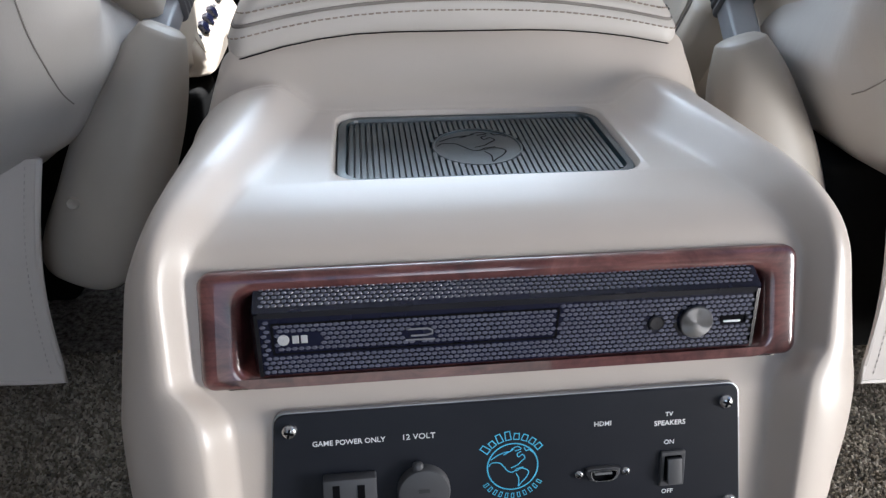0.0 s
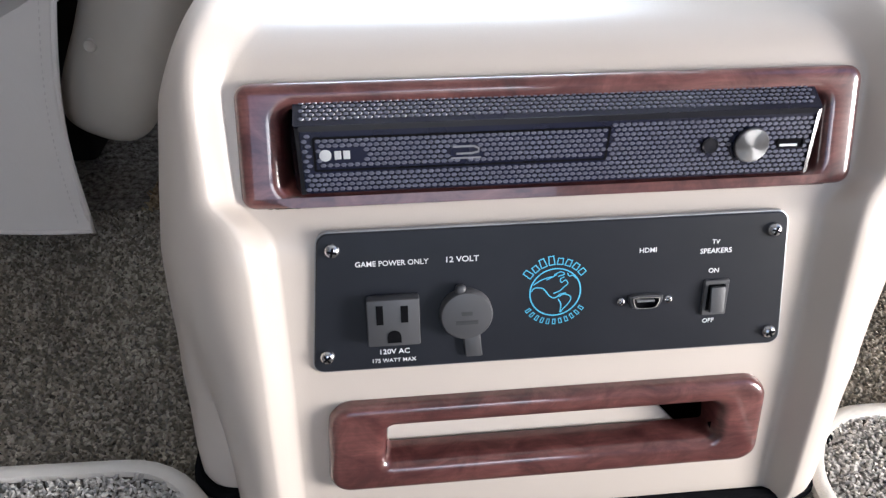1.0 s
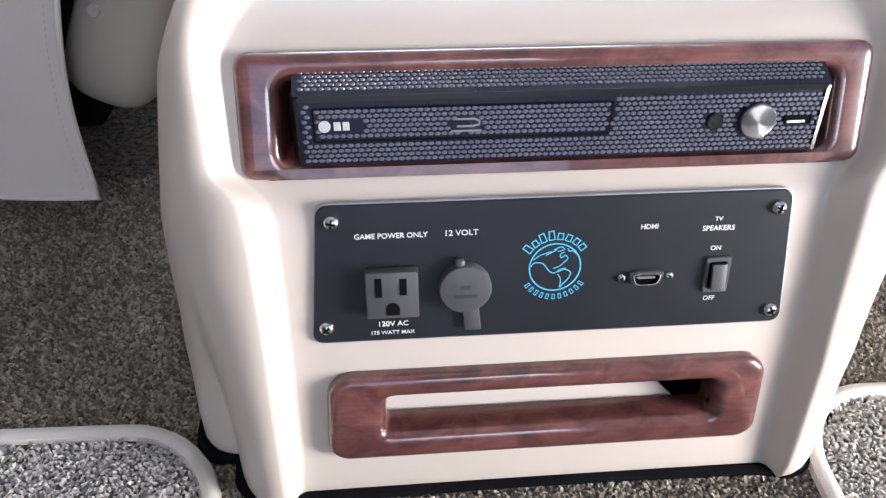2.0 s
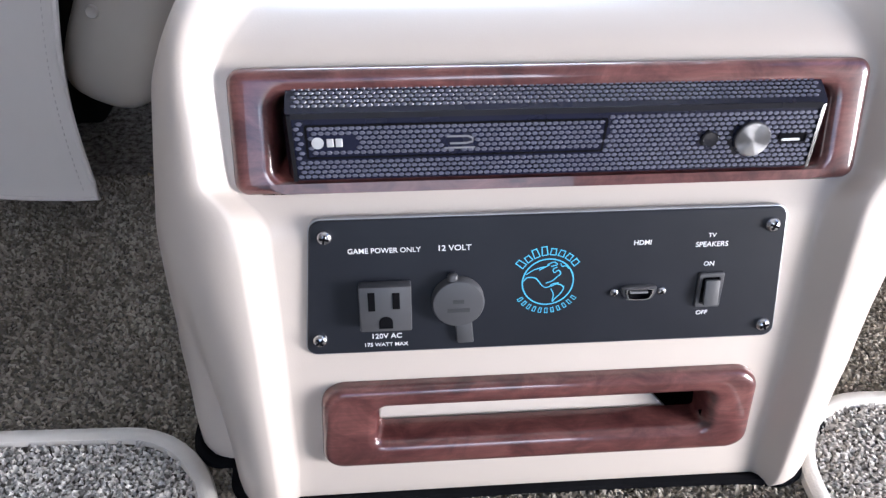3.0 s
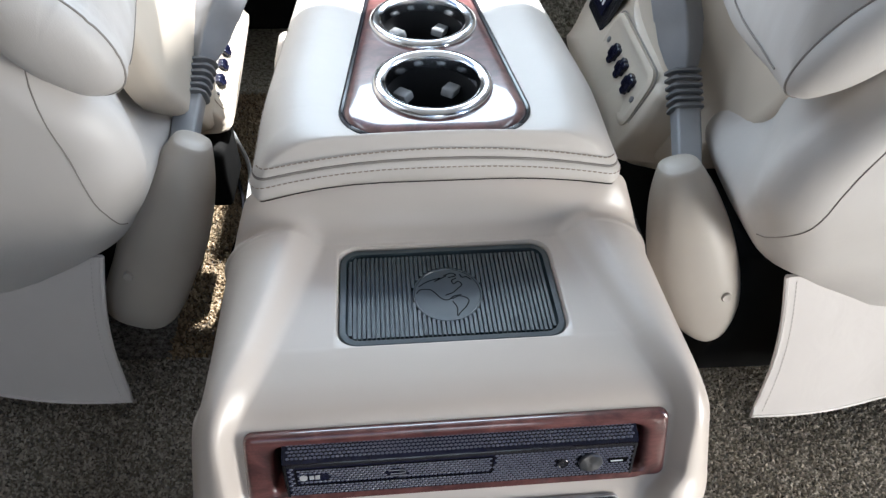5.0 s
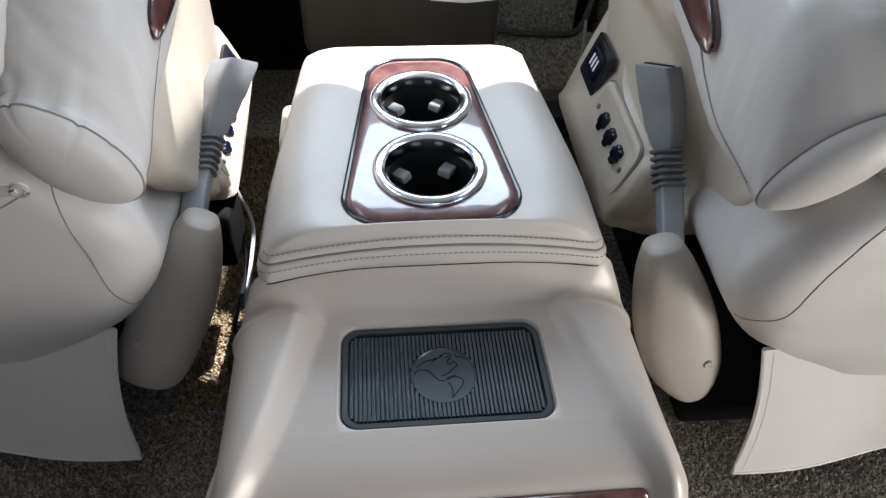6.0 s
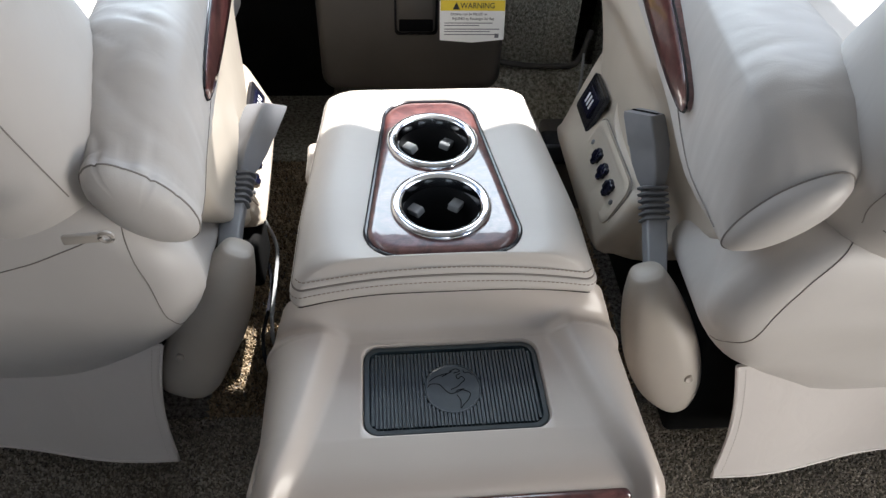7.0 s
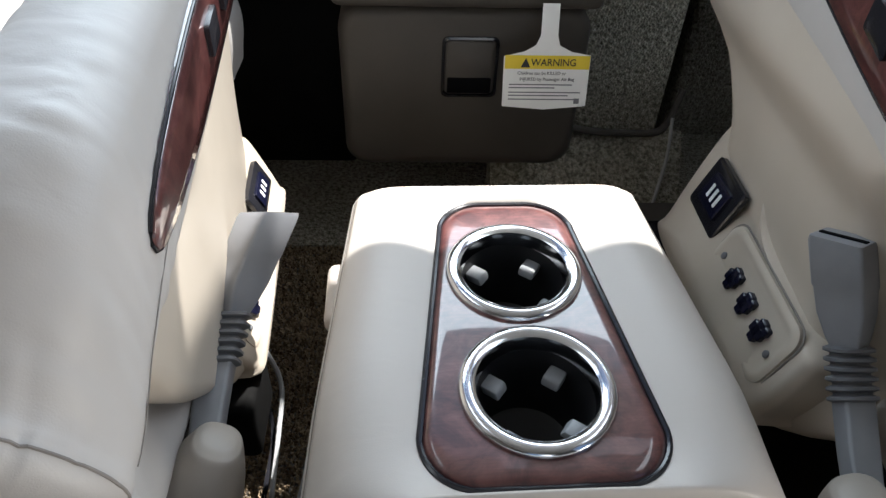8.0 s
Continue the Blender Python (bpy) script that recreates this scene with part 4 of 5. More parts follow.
def seat(sx, dy, label):
    """A captain's chair; sx is 1 for the right one, -1 for the left one; dy moves it forward."""
    top = thing("captain_seat", label, "seat", None, "front seats")
    M = lambda x, y, z: (sx * x, y + dy, z)
    out_x = (lambda y: 0.0) if sx > 0 else (lambda y: 0.022 + 0.16 * max(0.0, y - 0.45))
    arm_x = 0.0 if sx > 0 else 0.020
    toe = 0.03 if sx > 0 else 0.07
    A = lambda x, y, z: M(x + arm_x + toe * max(0.0, y - 0.32), y, z)

    def ring(x0, x1, y0, y1, r, z, lean=0.0):
        return [M(x, y + lean * (x - x0), z) for x, y in rr(x0, x1, y0, y1, r, 8)]

    def dense(loops, per=8):
        """Smooth the skin between a few section loops."""
        out = []
        n = len(loops)
        cols = [spline([loop[i] for loop in loops], per) for i in range(len(loops[0]))]
        return [[c[k] for c in cols] for k in range(len(cols[0]))]

    def even(loops):
        """Give all loops the same cuts along their long sides."""
        count = [max(1, max(int((Vector(l[(i + 1) % len(l)]) - Vector(l[i])).length / 0.04) for l in loops)) for i in range(len(loops[0]))]
        return [[tuple(Vector(l[i]).lerp(Vector(l[(i + 1) % len(l)]), k / count[i])) for i in range(len(l)) for k in range(count[i])] for l in loops]

    def soften(bm):
        """Slack leather: shallow dents and soft wrinkles, uneven over the padding."""
        bm.normal_update()
        for v in bm.verts:
            p = v.co
            d = 0.0030 * noise.noise(Vector((p.x * 9, p.y * 9, p.z * 9 + 4 * sx))) + 0.0012 * noise.noise(Vector((p.x * 16, p.y * 16, p.z * 38)))
            v.co = p + v.normal * d

    # lower shell in leather
    low = even([ring(0.350, 0.80, 0.270, 0.45, 0.05, 0.222), ring(0.322, 0.80, 0.252, 0.45, 0.05, 0.240), ring(0.297, 0.80, 0.232, 0.45, 0.055, 0.275), ring(0.268, 0.80, 0.218, 0.45, 0.06, 0.325),
                ring(0.252, 0.80, 0.208, 0.45, 0.05, 0.365), ring(0.254, 0.80, 0.206, 0.45, 0.045, 0.405), ring(0.270, 0.80, 0.205, 0.45, 0.045, 0.440), ring(0.300, 0.80, 0.212, 0.45, 0.05, 0.480), ring(0.33, 0.79, 0.25, 0.44, 0.05, 0.505)])
    bm = stack(dense(low), True, True)
    bmesh.ops.recalc_face_normals(bm, faces=bm.faces)
    for v in bm.verts:
        ax = abs(v.co.x)
        # the inner flank falls back towards the front of the seat
        v.co.x += sx * 0.55 * max(0.0, v.co.y - dy - 0.235) * step((0.60 - ax) / 0.2) * step((v.co.z - 0.30) / 0.08)
        v.co.z -= 0.052 * step((ax - 0.335) / 0.13) * step((0.33 - v.co.z) / 0.11)
    soften(bm)
    tree = BVHTree.FromBMesh(bm)
    shell = part("lower_shell", bm, LEATHER, top, "leather covered lower seat shell", sharp=70)

    def seam(points, parent, tree, r=0.0006, material=SEAM):
        """A dark seam line laid on the leather behind the seat; points are (x, z)."""
        out = []
        for p in spline([(a, 0, b) for a, b in points], 7):
            hit = tree.ray_cast(Vector((sx * p.x, -1.0, p.z)), Vector((0, 1, 0)))
            if hit[0]:
                out.append(hit[0] + hit[1] * 0.0002)
        if len(out) > 2:
            part("seam", tube(out, r, 6), material, parent)

    seam([(0.286, 0.300), (0.296, 0.345), (0.303, 0.394), (0.318, 0.445), (0.350, 0.490)] if sx > 0 else [(0.300, 0.285), (0.2985, 0.330), (0.297, 0.383), (0.304, 0.440), (0.312, 0.490)], shell, tree)

    # backrest, leaning back
    back = even([ring(0.350, 0.80, 0.215, 0.390, 0.06, 0.455), ring(0.320, 0.82, 0.185, 0.390, 0.075, 0.50), ring(0.308, 0.83, 0.158, 0.375, 0.085, 0.58), ring(0.316, 0.83, 0.128, 0.325, 0.085, 0.70),
                 ring(0.350 if sx > 0 else 0.326, 0.81, 0.088, 0.275, 0.085, 0.84), ring(0.385 if sx > 0 else 0.352, 0.79, 0.050, 0.235, 0.085, 0.96), ring(0.42, 0.76, 0.030, 0.200, 0.07, 1.06), ring(0.47, 0.70, 0.06, 0.17, 0.05, 1.11)])
    bm = stack(dense(back), True, True)
    bmesh.ops.recalc_face_normals(bm, faces=bm.faces)
    soften(bm)
    tree2 = BVHTree.FromBMesh(bm)
    rest = part("backrest", bm, LEATHER, top, "grey-cream leather backrest with a zipped back cover", sharp=70)
    def seam_near(points, parent, tree, r=0.0006, material=SEAM):
        """A seam line laid on the nearest leather to a row of places."""
        out = []
        for p in spline([M(*q) for q in points], 8):
            hit = tree.find_nearest(p)
            if hit[0]:
                out.append(hit[0] + hit[1] * 0.0002)
        part("seam", tube(out, r, 6), material, parent)

    if sx > 0:
        seam_near([(0.40, 0.06, 0.86), (0.368, 0.095, 0.79), (0.338, 0.12, 0.716), (0.318, 0.16, 0.622), (0.315, 0.19, 0.54), (0.325, 0.20, 0.515)], rest, tree2)
        seam([(0.345, 0.520), (0.40, 0.500), (0.48, 0.488), (0.60, 0.482), (0.78, 0.480)], rest, tree2)
    else:
        seam_near([(0.365, 0.115, 0.770), (0.356, 0.135, 0.725), (0.351, 0.146, 0.693), (0.346, 0.155, 0.660), (0.341, 0.169, 0.618), (0.334, 0.193, 0.542), (0.330, 0.200, 0.515)], rest, tree2)
        seam([(0.325, 0.468), (0.350, 0.455), (0.398, 0.435), (0.455, 0.418), (0.52, 0.412), (0.70, 0.410)], shell, tree)

    # seat cushion in front of the backrest
    cush = even([ring(0.315, 0.80, 0.36, 0.92, 0.05, 0.36), ring(0.310, 0.81, 0.36, 0.95, 0.07, 0.41), ring(0.318, 0.80, 0.36, 0.94, 0.08, 0.445), ring(0.345, 0.77, 0.38, 0.90, 0.08, 0.462), ring(0.40, 0.72, 0.43, 0.85, 0.07, 0.458)])
    bm = stack(dense(cush), True, True)
    bmesh.ops.recalc_face_normals(bm, faces=bm.faces)
    soften(bm)
    tree3 = BVHTree.FromBMesh(bm)
    cushion = part("seat_cushion", bm, LEATHER, top, "padded leather seat cushion", sharp=70)
    for line in ([(0.30, 0.60, 0.47), (0.50, 0.61, 0.47), (0.80, 0.60, 0.47)], [(0.375, 0.40, 0.47), (0.372, 0.60, 0.47), (0.380, 0.88, 0.47)]):
        seam_near(line, cushion, tree3)

    # armrest: puffy leather bolster with a slanting sewn-on end
    def arm_section(k):
        q = min(1.0, max(0.0, (k + 0.002) / 0.13))
        full = 1 - (1 - q) ** 2.6 if sx > 0 else step((k - 0.012) / 0.16) ** 0.7
        y = (0.219 if sx > 0 else 0.205) + 0.645 * k
        cx, cz, a, b = (0.274 if sx > 0 else 0.265) + 0.006 * k, 0.545 + (0.050 if sx > 0 else 0.018) * k, 0.062 if sx > 0 else 0.053, 0.074
        n = 96
        out = []
        for i in range(n):
            t = 2 * math.pi * i / n
            c, s = math.cos(t), math.sin(t)
            x = cx + a * math.copysign(abs(c) ** 0.72, c) + ((0.030 * math.exp(-((k - 0.08) / 0.20) ** 2) - 0.012 * step((k - 0.25) / 0.3)) * max(0.0, c) if sx > 0 else -0.014 * step((k - 0.15) / 0.4) * max(0.0, c))
            z = cz + b * math.copysign(abs(s) ** 0.72, s)
            if sx > 0 and c < 0 and s < 0:
                low = math.exp(-((k - 0.16) / 0.13) ** 2)
                z -= 0.022 * low * -c
                x -= 0.010 * low * s * s
            if x < cx - 0.045:
                x = cx - 0.045 - (cx - 0.045 - x) * 0.5
            # slanting end: a lens from inner bottom to outer top
            u, w = (0.052 if sx > 0 else 0.049) * math.cos(t - 0.80), (0.027 if sx > 0 else 0.034) * math.sin(t - 0.80)
            ex, ez = (0.2690 if sx > 0 else 0.2580) + 0.70 * u - 0.71 * w, (0.519 + 0.86 * u if sx > 0 else 0.503 + 0.90 * u) + 0.70 * w
            x, z = ex + (x - ex) * full, ez + (z - ez) * full
            fade = (1 - step(k / 0.55)) * 0.9 + 0.1
            crease = noise.noise(Vector((x * 18, y * 60, z * 18 + sx * 3))) * 0.0022 + noise.noise(Vector((x * 45, y * 90, z * 25))) * 0.0016
            if sx > 0:
                crease *= 0.45
            else:
                thin = abs(noise.noise(Vector((x * 9, y * 42, z * 9 + 7.0))))
                crease -= 0.0042 * max(0.0, 1 - thin / 0.09) * step(0.3 + s) * step(0.55 + 0.6 * c) * step(0.75 - 1.3 * abs(noise.noise(Vector((x * 6, y * 8, z * 6)))))
                # short pleats fanning out from the sewn-on end
                fan = abs(math.sin(t * 6.5 + 1.7 + k * 9))
                crease -= 0.0026 * math.exp(-k / 0.030) * max(0.0, 1 - fan / 0.22) * step(0.15 + math.sin(t - 0.35))
            gather = math.exp(-k / 0.024) * step(k / 0.006) * (0.0016 * step(0.5 + 1.2 * math.cos(t - 0.9)) if sx < 0 else 0.0009) * (math.sin(t * 10 + 1.3 * math.sin(t * 4)) + 0.6 * math.sin(t * 19 + 2.0))
            crease += gather / max(0.2, fade)
            out.append((x + crease * fade * 0.6 * c, y + 0.15 * (0.52 - z) * (1 - full), z + crease * fade * s))
        return out

    def shrunk(loop, k, dy2):
        c = sum((Vector(p) for p in loop), Vector()) / len(loop)
        return [tuple(c + (Vector(p) - c) * k + Vector((0, dy2, 0))) for p in loop]

    arm_loops = [arm_section((i / 200) ** 1.35) for i in range(201)]
    arm = part("armrest", stack([[A(*p) for p in l] for l in arm_loops + [shrunk(arm_loops[-1], 0.8, 0.03), shrunk(arm_loops[-1], 0.3, 0.045)]], False, True), LEATHER, top, "puffy grey leather armrest bolster", sharp=70)
    first = arm_loops[0]
    part("end_cap", stack([[A(*p) for p in l] for l in (first, shrunk(first, 0.95, -0.006), shrunk(first, 0.80, -0.012), shrunk(first, 0.5, -0.017), shrunk(first, 0.12, -0.019))], False, True), LEATHER, arm, "sewn-on armrest end panel", sharp=70)
    part("end_seam", tube([A(*p) for p in shrunk(first, 1.0, -0.0004)], 0.0009, 6, closed=True), SEAM, arm)

    # lengthwise seam with stitches on the armrest's inner shoulder
    line = [Vector(A(*l[46 + round(11 * (1 - step((i - 13) / 100)))])) + Vector((-sx * 0.0008, 0, 0)) for i, l in list(enumerate(arm_loops))[13::5]]
    line = [(line[max(0, i - 1)] + line[i] * 2 + line[min(len(line) - 1, i + 1)]) / 4 for i in range(len(line))]
    part("arm_seam", tube(line, 0.0008 if sx > 0 else 0.0004, 6), SEAM, arm)
    bm = bmesh.new()
    for p, q in zip(line, line[1:] if sx > 0 else []):
        n = max(1, int((q - p).length / 0.006))
        for k in range(n):
            a0, a1 = p.lerp(q, k / n), p.lerp(q, (k + 0.6) / n)
            tube([a0 + Vector((sx * 0.004, 0, 0.0035)), a1 + Vector((sx * 0.004, 0, 0.0035))], 0.0006, 5, bm)
    if sx > 0:
        part("arm_stitching", bm, THREAD, arm)

    # hard side shell between armrest and floor, facing the console
    outline = [(0.40, 0.30), (0.345, 0.36), (0.305, 0.44), (0.275, 0.505), (0.285, 0.565), (0.34, 0.60), (0.50, 0.615), (0.70, 0.635), (0.90, 0.64), (0.90, 0.50), (0.80, 0.42), (0.755, 0.37), (0.745, 0.30), (0.73, 0.21), (0.62, 0.185), (0.48, 0.205), (0.43, 0.245)] if sx > 0 else [(0.40, 0.30), (0.345, 0.36), (0.305, 0.44), (0.275, 0.505), (0.285, 0.565), (0.34, 0.60), (0.50, 0.615), (0.70, 0.635), (0.90, 0.64), (0.90, 0.50), (0.80, 0.42), (0.755, 0.37), (0.745, 0.30), (0.735, 0.258), (0.66, 0.250), (0.58, 0.244), (0.50, 0.238), (0.44, 0.255)]
    pts = [(p.x, p.y) for p in spline([(a, b, 0) for a, b in outline + outline[:1]], 4)][:-1]
    cy, cz = sum(p[0] for p in pts) / len(pts), sum(p[1] for p in pts) / len(pts)

    def side(k, x, lift=0.0):
        out = []
        for y, z in pts:
            yy, zz = cy + (y - cy) * k, cz + (z - cz) * k
            up = step((zz - 0.47) / 0.10) if sx > 0 else step((zz - 0.500) / 0.025)
            x2 = x + (0.030 * step((zz - 0.25) / 0.09) * (1 - step((zz - 0.43) / 0.08)) if sx > 0 else 0.0)
            out.append(M(x2 + out_x(yy) * (1 - up) + (arm_x + toe * max(0.0, yy - 0.32)) * up + 0.046 * (1 if sx > 0 else 0.2) * step((0.50 - yy) / 0.07) * step((0.53 - zz) / 0.06), yy, zz))
        return out

    part("side_shell", stack([side(1.0, 0.300 if sx > 0 else 0.262), side(1.0, 0.240), side(0.988, 0.2325)] + [side(0.965 - 0.038 * q, 0.2290) for q in range(25)], False, True), SEAT_PLASTIC, top, "beige plastic seat side shell", sharp=45)
    # switch box
    boxo = [(0.745, 0.385), (0.765, 0.36), (0.755, 0.25), (0.735, 0.222), (0.49, 0.225), (0.462, 0.245), (0.458, 0.30), (0.475, 0.325), (0.60, 0.338), (0.66, 0.372)]
    bp = [(p.x, max(p.y, 0.222)) for p in spline([(a, b, 0) for a, b in boxo + boxo[:1]], 5)][:-1]
    by, bz = sum(p[0] for p in bp) / len(bp), sum(p[1] for p in bp) / len(bp)
    # the left box is lower and leans further out towards the front
    boxz = (lambda z: z) if sx > 0 else (lambda z: 0.236 + (z - 0.222) * 0.52)
    boxx = (lambda y, z: 0.36 * (z - 0.262)) if sx > 0 else (lambda y, z: 0.023 + 0.06 * (y - 0.45) + 0.50 * (boxz(z) - 0.25))
    bl = lambda k, x: [M(x + boxx(y, z), by + (y - by) * k, boxz(bz + (z - bz) * k)) for y, z in bp]
    part("switch_box", stack([bl(1.04, 0.275), bl(1.02, 0.236), bl(0.99, 0.2265), bl(0.95, 0.2235), bl(0.5, 0.2235)], False, True), SEAT_PLASTIC, top, "beige switch housing on the seat side", sharp=45)
    on_side = lambda a, b, h: M(0.2235 - h + boxx(a, b), a, boxz(b) + 0.3 * h)
    f = lambda y0, y1, z0, z1, r, o: [on_side(y, z, o) for y, z in rr(y0, y1, z0, z1, r, 5)]
    sw = part("heater_switch", stack([f(0.655, 0.732, 0.288, 0.348, 0.006, -0.001), f(0.655, 0.732, 0.288, 0.348, 0.006, 0.004), f(0.658, 0.729, 0.291, 0.345, 0.005, 0.0052)], False, True), GLOSS_BLACK, top, "black seat heater switch")
    part("switch_key", stack([f(0.670, 0.716, 0.302, 0.336, 0.003, 0.005), f(0.670, 0.716, 0.302, 0.336, 0.003, 0.0078), f(0.672, 0.714, 0.304, 0.334, 0.003, 0.0085)], False, True), PLAYER, sw)
    for k in range(3):
        part("key_mark", stack([f(0.680 + k * 0.010, 0.685 + k * 0.010, 0.312, 0.328, 0.001, 0.0084), f(0.680 + k * 0.010, 0.685 + k * 0.010, 0.312, 0.328, 0.001, 0.0088)], False, True), WHITE_PRINT, sw, smooth=False)
    kp = part("knob_plate", stack([f(0.478, 0.640, 0.258, 0.330, 0.016, -0.001), f(0.478, 0.640, 0.258, 0.330, 0.016, 0.003), f(0.482, 0.636, 0.262, 0.326, 0.013, 0.0045), f(0.486, 0.632, 0.266, 0.322, 0.011, 0.0045), f(0.488, 0.630, 0.268, 0.320, 0.010, 0.0035)], False, True), SEAT_PLASTIC, top, "beige plate with three seat adjustment keys")
    part("plate_gap", tube([on_side(y, z, 0.0002) for y, z in rr(0.476, 0.642, 0.256, 0.332, 0.017, 5)], 0.0012, 6, closed=True), SEAM, kp)
    for i, yy in enumerate((0.588, 0.553, 0.518)):
        for a0, a1, b0, b1 in ((yy - 0.010, yy + 0.010, 0.289, 0.301), (yy - 0.005, yy + 0.005, 0.283, 0.307), (yy - 0.012, yy - 0.004, 0.297, 0.306)):
            part("adjust_key", stack([f(a0, a1, b0, b1, 0.002, 0.003), f(a0, a1, b0, b1, 0.002, 0.0085), f(a0 + 0.001, a1 - 0.001, b0 + 0.001, b1 - 0.001, 0.002, 0.0095)], False, True), PLAYER, kp)
    for yy, zz in ((0.622, 0.296), (0.494, 0.290)):
        part("plate_screw", lathe([(0.0038, 0.003), (0.0036, 0.0052), (0.002, 0.0060), (0.0001, 0.0061)], lambda a, b, h, yy=yy, zz=zz: on_side(yy + a, zz + b, h), 14), GREY_DARK, kp)

    # wooden spear-shaped inlay on the inner side of the armrest
    inlay_z = lambda y: 0.540 + 0.26 * (y - 0.34) if sx > 0 else 0.560 + 0.06 * (y - 0.6)

    def leaf(k, o):
        out = []
        for i in range(48):
            t = 2 * math.pi * i / 48
            y = (0.615 if sx > 0 else 0.60) + (0.270 if sx > 0 else 0.285) * math.cos(t) * (1 - 0.02 * (1 - k))
            h = 0.034 * math.copysign(abs(math.sin(t)) ** 0.8, math.sin(t)) * k
            out.append(A(0.2205 - o, y, inlay_z(y) + h))
        return out

    inlay = part("wood_inlay", stack([leaf(1.0, -0.008), leaf(1.0, 0.004), leaf(0.93, 0.0065), leaf(0.5, 0.0075), leaf(0.1, 0.0078)], False, True), WOOD, arm, "dark red wood inlay with window keys", sharp=60)
    part("inlay_rim", tube([Vector(p) for p in leaf(1.01, 0.0045)], 0.0014, 8, closed=True), GLOSS_BLACK, arm)
    wf = lambda y0, y1, z0, z1, o: [A(0.2205 - o, y, z - 0.56 + inlay_z(y)) for y, z in rr(y0, y1, z0, z1, 0.003, 3)]
    for yy in (0.53, 0.60, 0.66):
        part("window_key", stack([wf(yy - 0.018, yy + 0.018, 0.552, 0.576, 0.004), wf(yy - 0.018, yy + 0.018, 0.552, 0.576, 0.0115), wf(yy - 0.012, yy + 0.012, 0.556, 0.572, 0.0125)], False, True), GLOSS_BLACK, arm)

    # seat belt buckle on its stalk
    k0, k1, k2 = [Vector(p) for p in (((0.250, 0.352, 0.298), (0.259, 0.432, 0.342), (0.244, 0.497, 0.434)) if sx > 0 else ((0.264, 0.350, 0.296), (0.259, 0.433, 0.328), (0.224, 0.518, 0.397)))]
    side_v = Vector((1, 0, 0))

    def stalk_at(t):
        """The bent stalk: through its foot, its bellows (0.45) and its head."""
        a, b, c = (t - 0.45) * (t - 1) / 0.45, t * (t - 1) / (0.45 * -0.55), t * (t - 0.45) / 0.55
        return k0 * a + k1 * b + k2 * c

    def bar(t, w, th, r=0.3, turn=0.0):
        c = stalk_at(t)
        d = (stalk_at(t + 0.03) - stalk_at(t - 0.03)).normalized()
        nrm = d.cross(side_v).normalized()
        out = []
        for x, y in rr(-w, w, -th, th, min(w, th) * r, 4):
            ct, st = math.cos(turn), math.sin(turn)
            out.append(M(*(c + side_v * (x * ct - y * st) + nrm * (x * st + y * ct))))
        return out

    stalk = part("buckle_stalk", stack([bar(-0.10, 0.011, 0.010), bar(0.0, 0.0120, 0.0105), bar(0.16, 0.0130, 0.011), bar(0.30, 0.0130, 0.011), bar(0.34, 0.0130, 0.011)], True, True), GREY_PLASTIC, top, "grey plastic seat belt stalk", sharp=40)
    folds = []
    for i in range(6):
        t = 0.335 + 0.04 * i
        folds += [bar(t, 0.0125, 0.0110, 0.5), bar(t + 0.010, 0.0172, 0.0155, 0.6), bar(t + 0.022, 0.0172, 0.0155, 0.6), bar(t + 0.032, 0.0125, 0.0110, 0.5)]
    part("bellows", stack(folds, True, True), GREY_DARK, stalk, "ribbed grey rubber bellows", sharp=30)
    spin = 0.62
    head = part("buckle", stack([bar(0.55, 0.0105, 0.0105, 0.3, spin), bar(0.60, 0.0125, 0.0140, 0.25, spin), bar(0.70, 0.0150, 0.0185, 0.2, spin), bar(0.80, 0.0158, 0.0198, 0.2, spin),
                                 bar(0.81, 0.0168, 0.0208, 0.2, spin), bar(0.98, 0.0178, 0.0216, 0.2, spin), bar(1.0, 0.0168, 0.0204, 0.2, spin)], True, True), GREY_PLASTIC, stalk, "grey seat belt buckle", sharp=30)
    part("buckle_slot", stack([bar(1.000, 0.0030, 0.0185, 0.3, spin), bar(1.004, 0.0030, 0.0185, 0.3, spin)], True, True), SLOT, stalk, "dark slot of the buckle")
    if sx > 0:
        off = Vector((-0.0075, 0, -0.003))
        part("release_button", stack([[tuple(Vector(p) + off) for p in bar(t, 0.0022, 0.0150, 0.3, spin)] for t in (0.99, 1.006)], True, True), RED, stalk, "red release button")

    # hinge cover below the buckle
    q0, q1 = Vector((0.236 if sx > 0 else 0.252, 0.340, 0.324)), Vector((0.306 if sx > 0 else 0.347, 0.288, 0.100))
    slim = 0.96 if sx > 0 else 0.92
    ax = (q1 - q0).normalized()
    wd = Vector((1, 0, 0)) - ax * ax.x
    wd.normalize()
    th = ax.cross(wd).normalized()
    if th.y > 0:
        th = -th
    secs = []
    lower = ((0.80, 0.040, 0.029), (0.91, 0.026, 0.022), (0.97, 0.014, 0.013), (1.0, 0.004, 0.004)) if sx > 0 else ((0.80, 0.047, 0.031), (0.91, 0.043, 0.027), (0.97, 0.034, 0.019), (1.0, 0.020, 0.008))
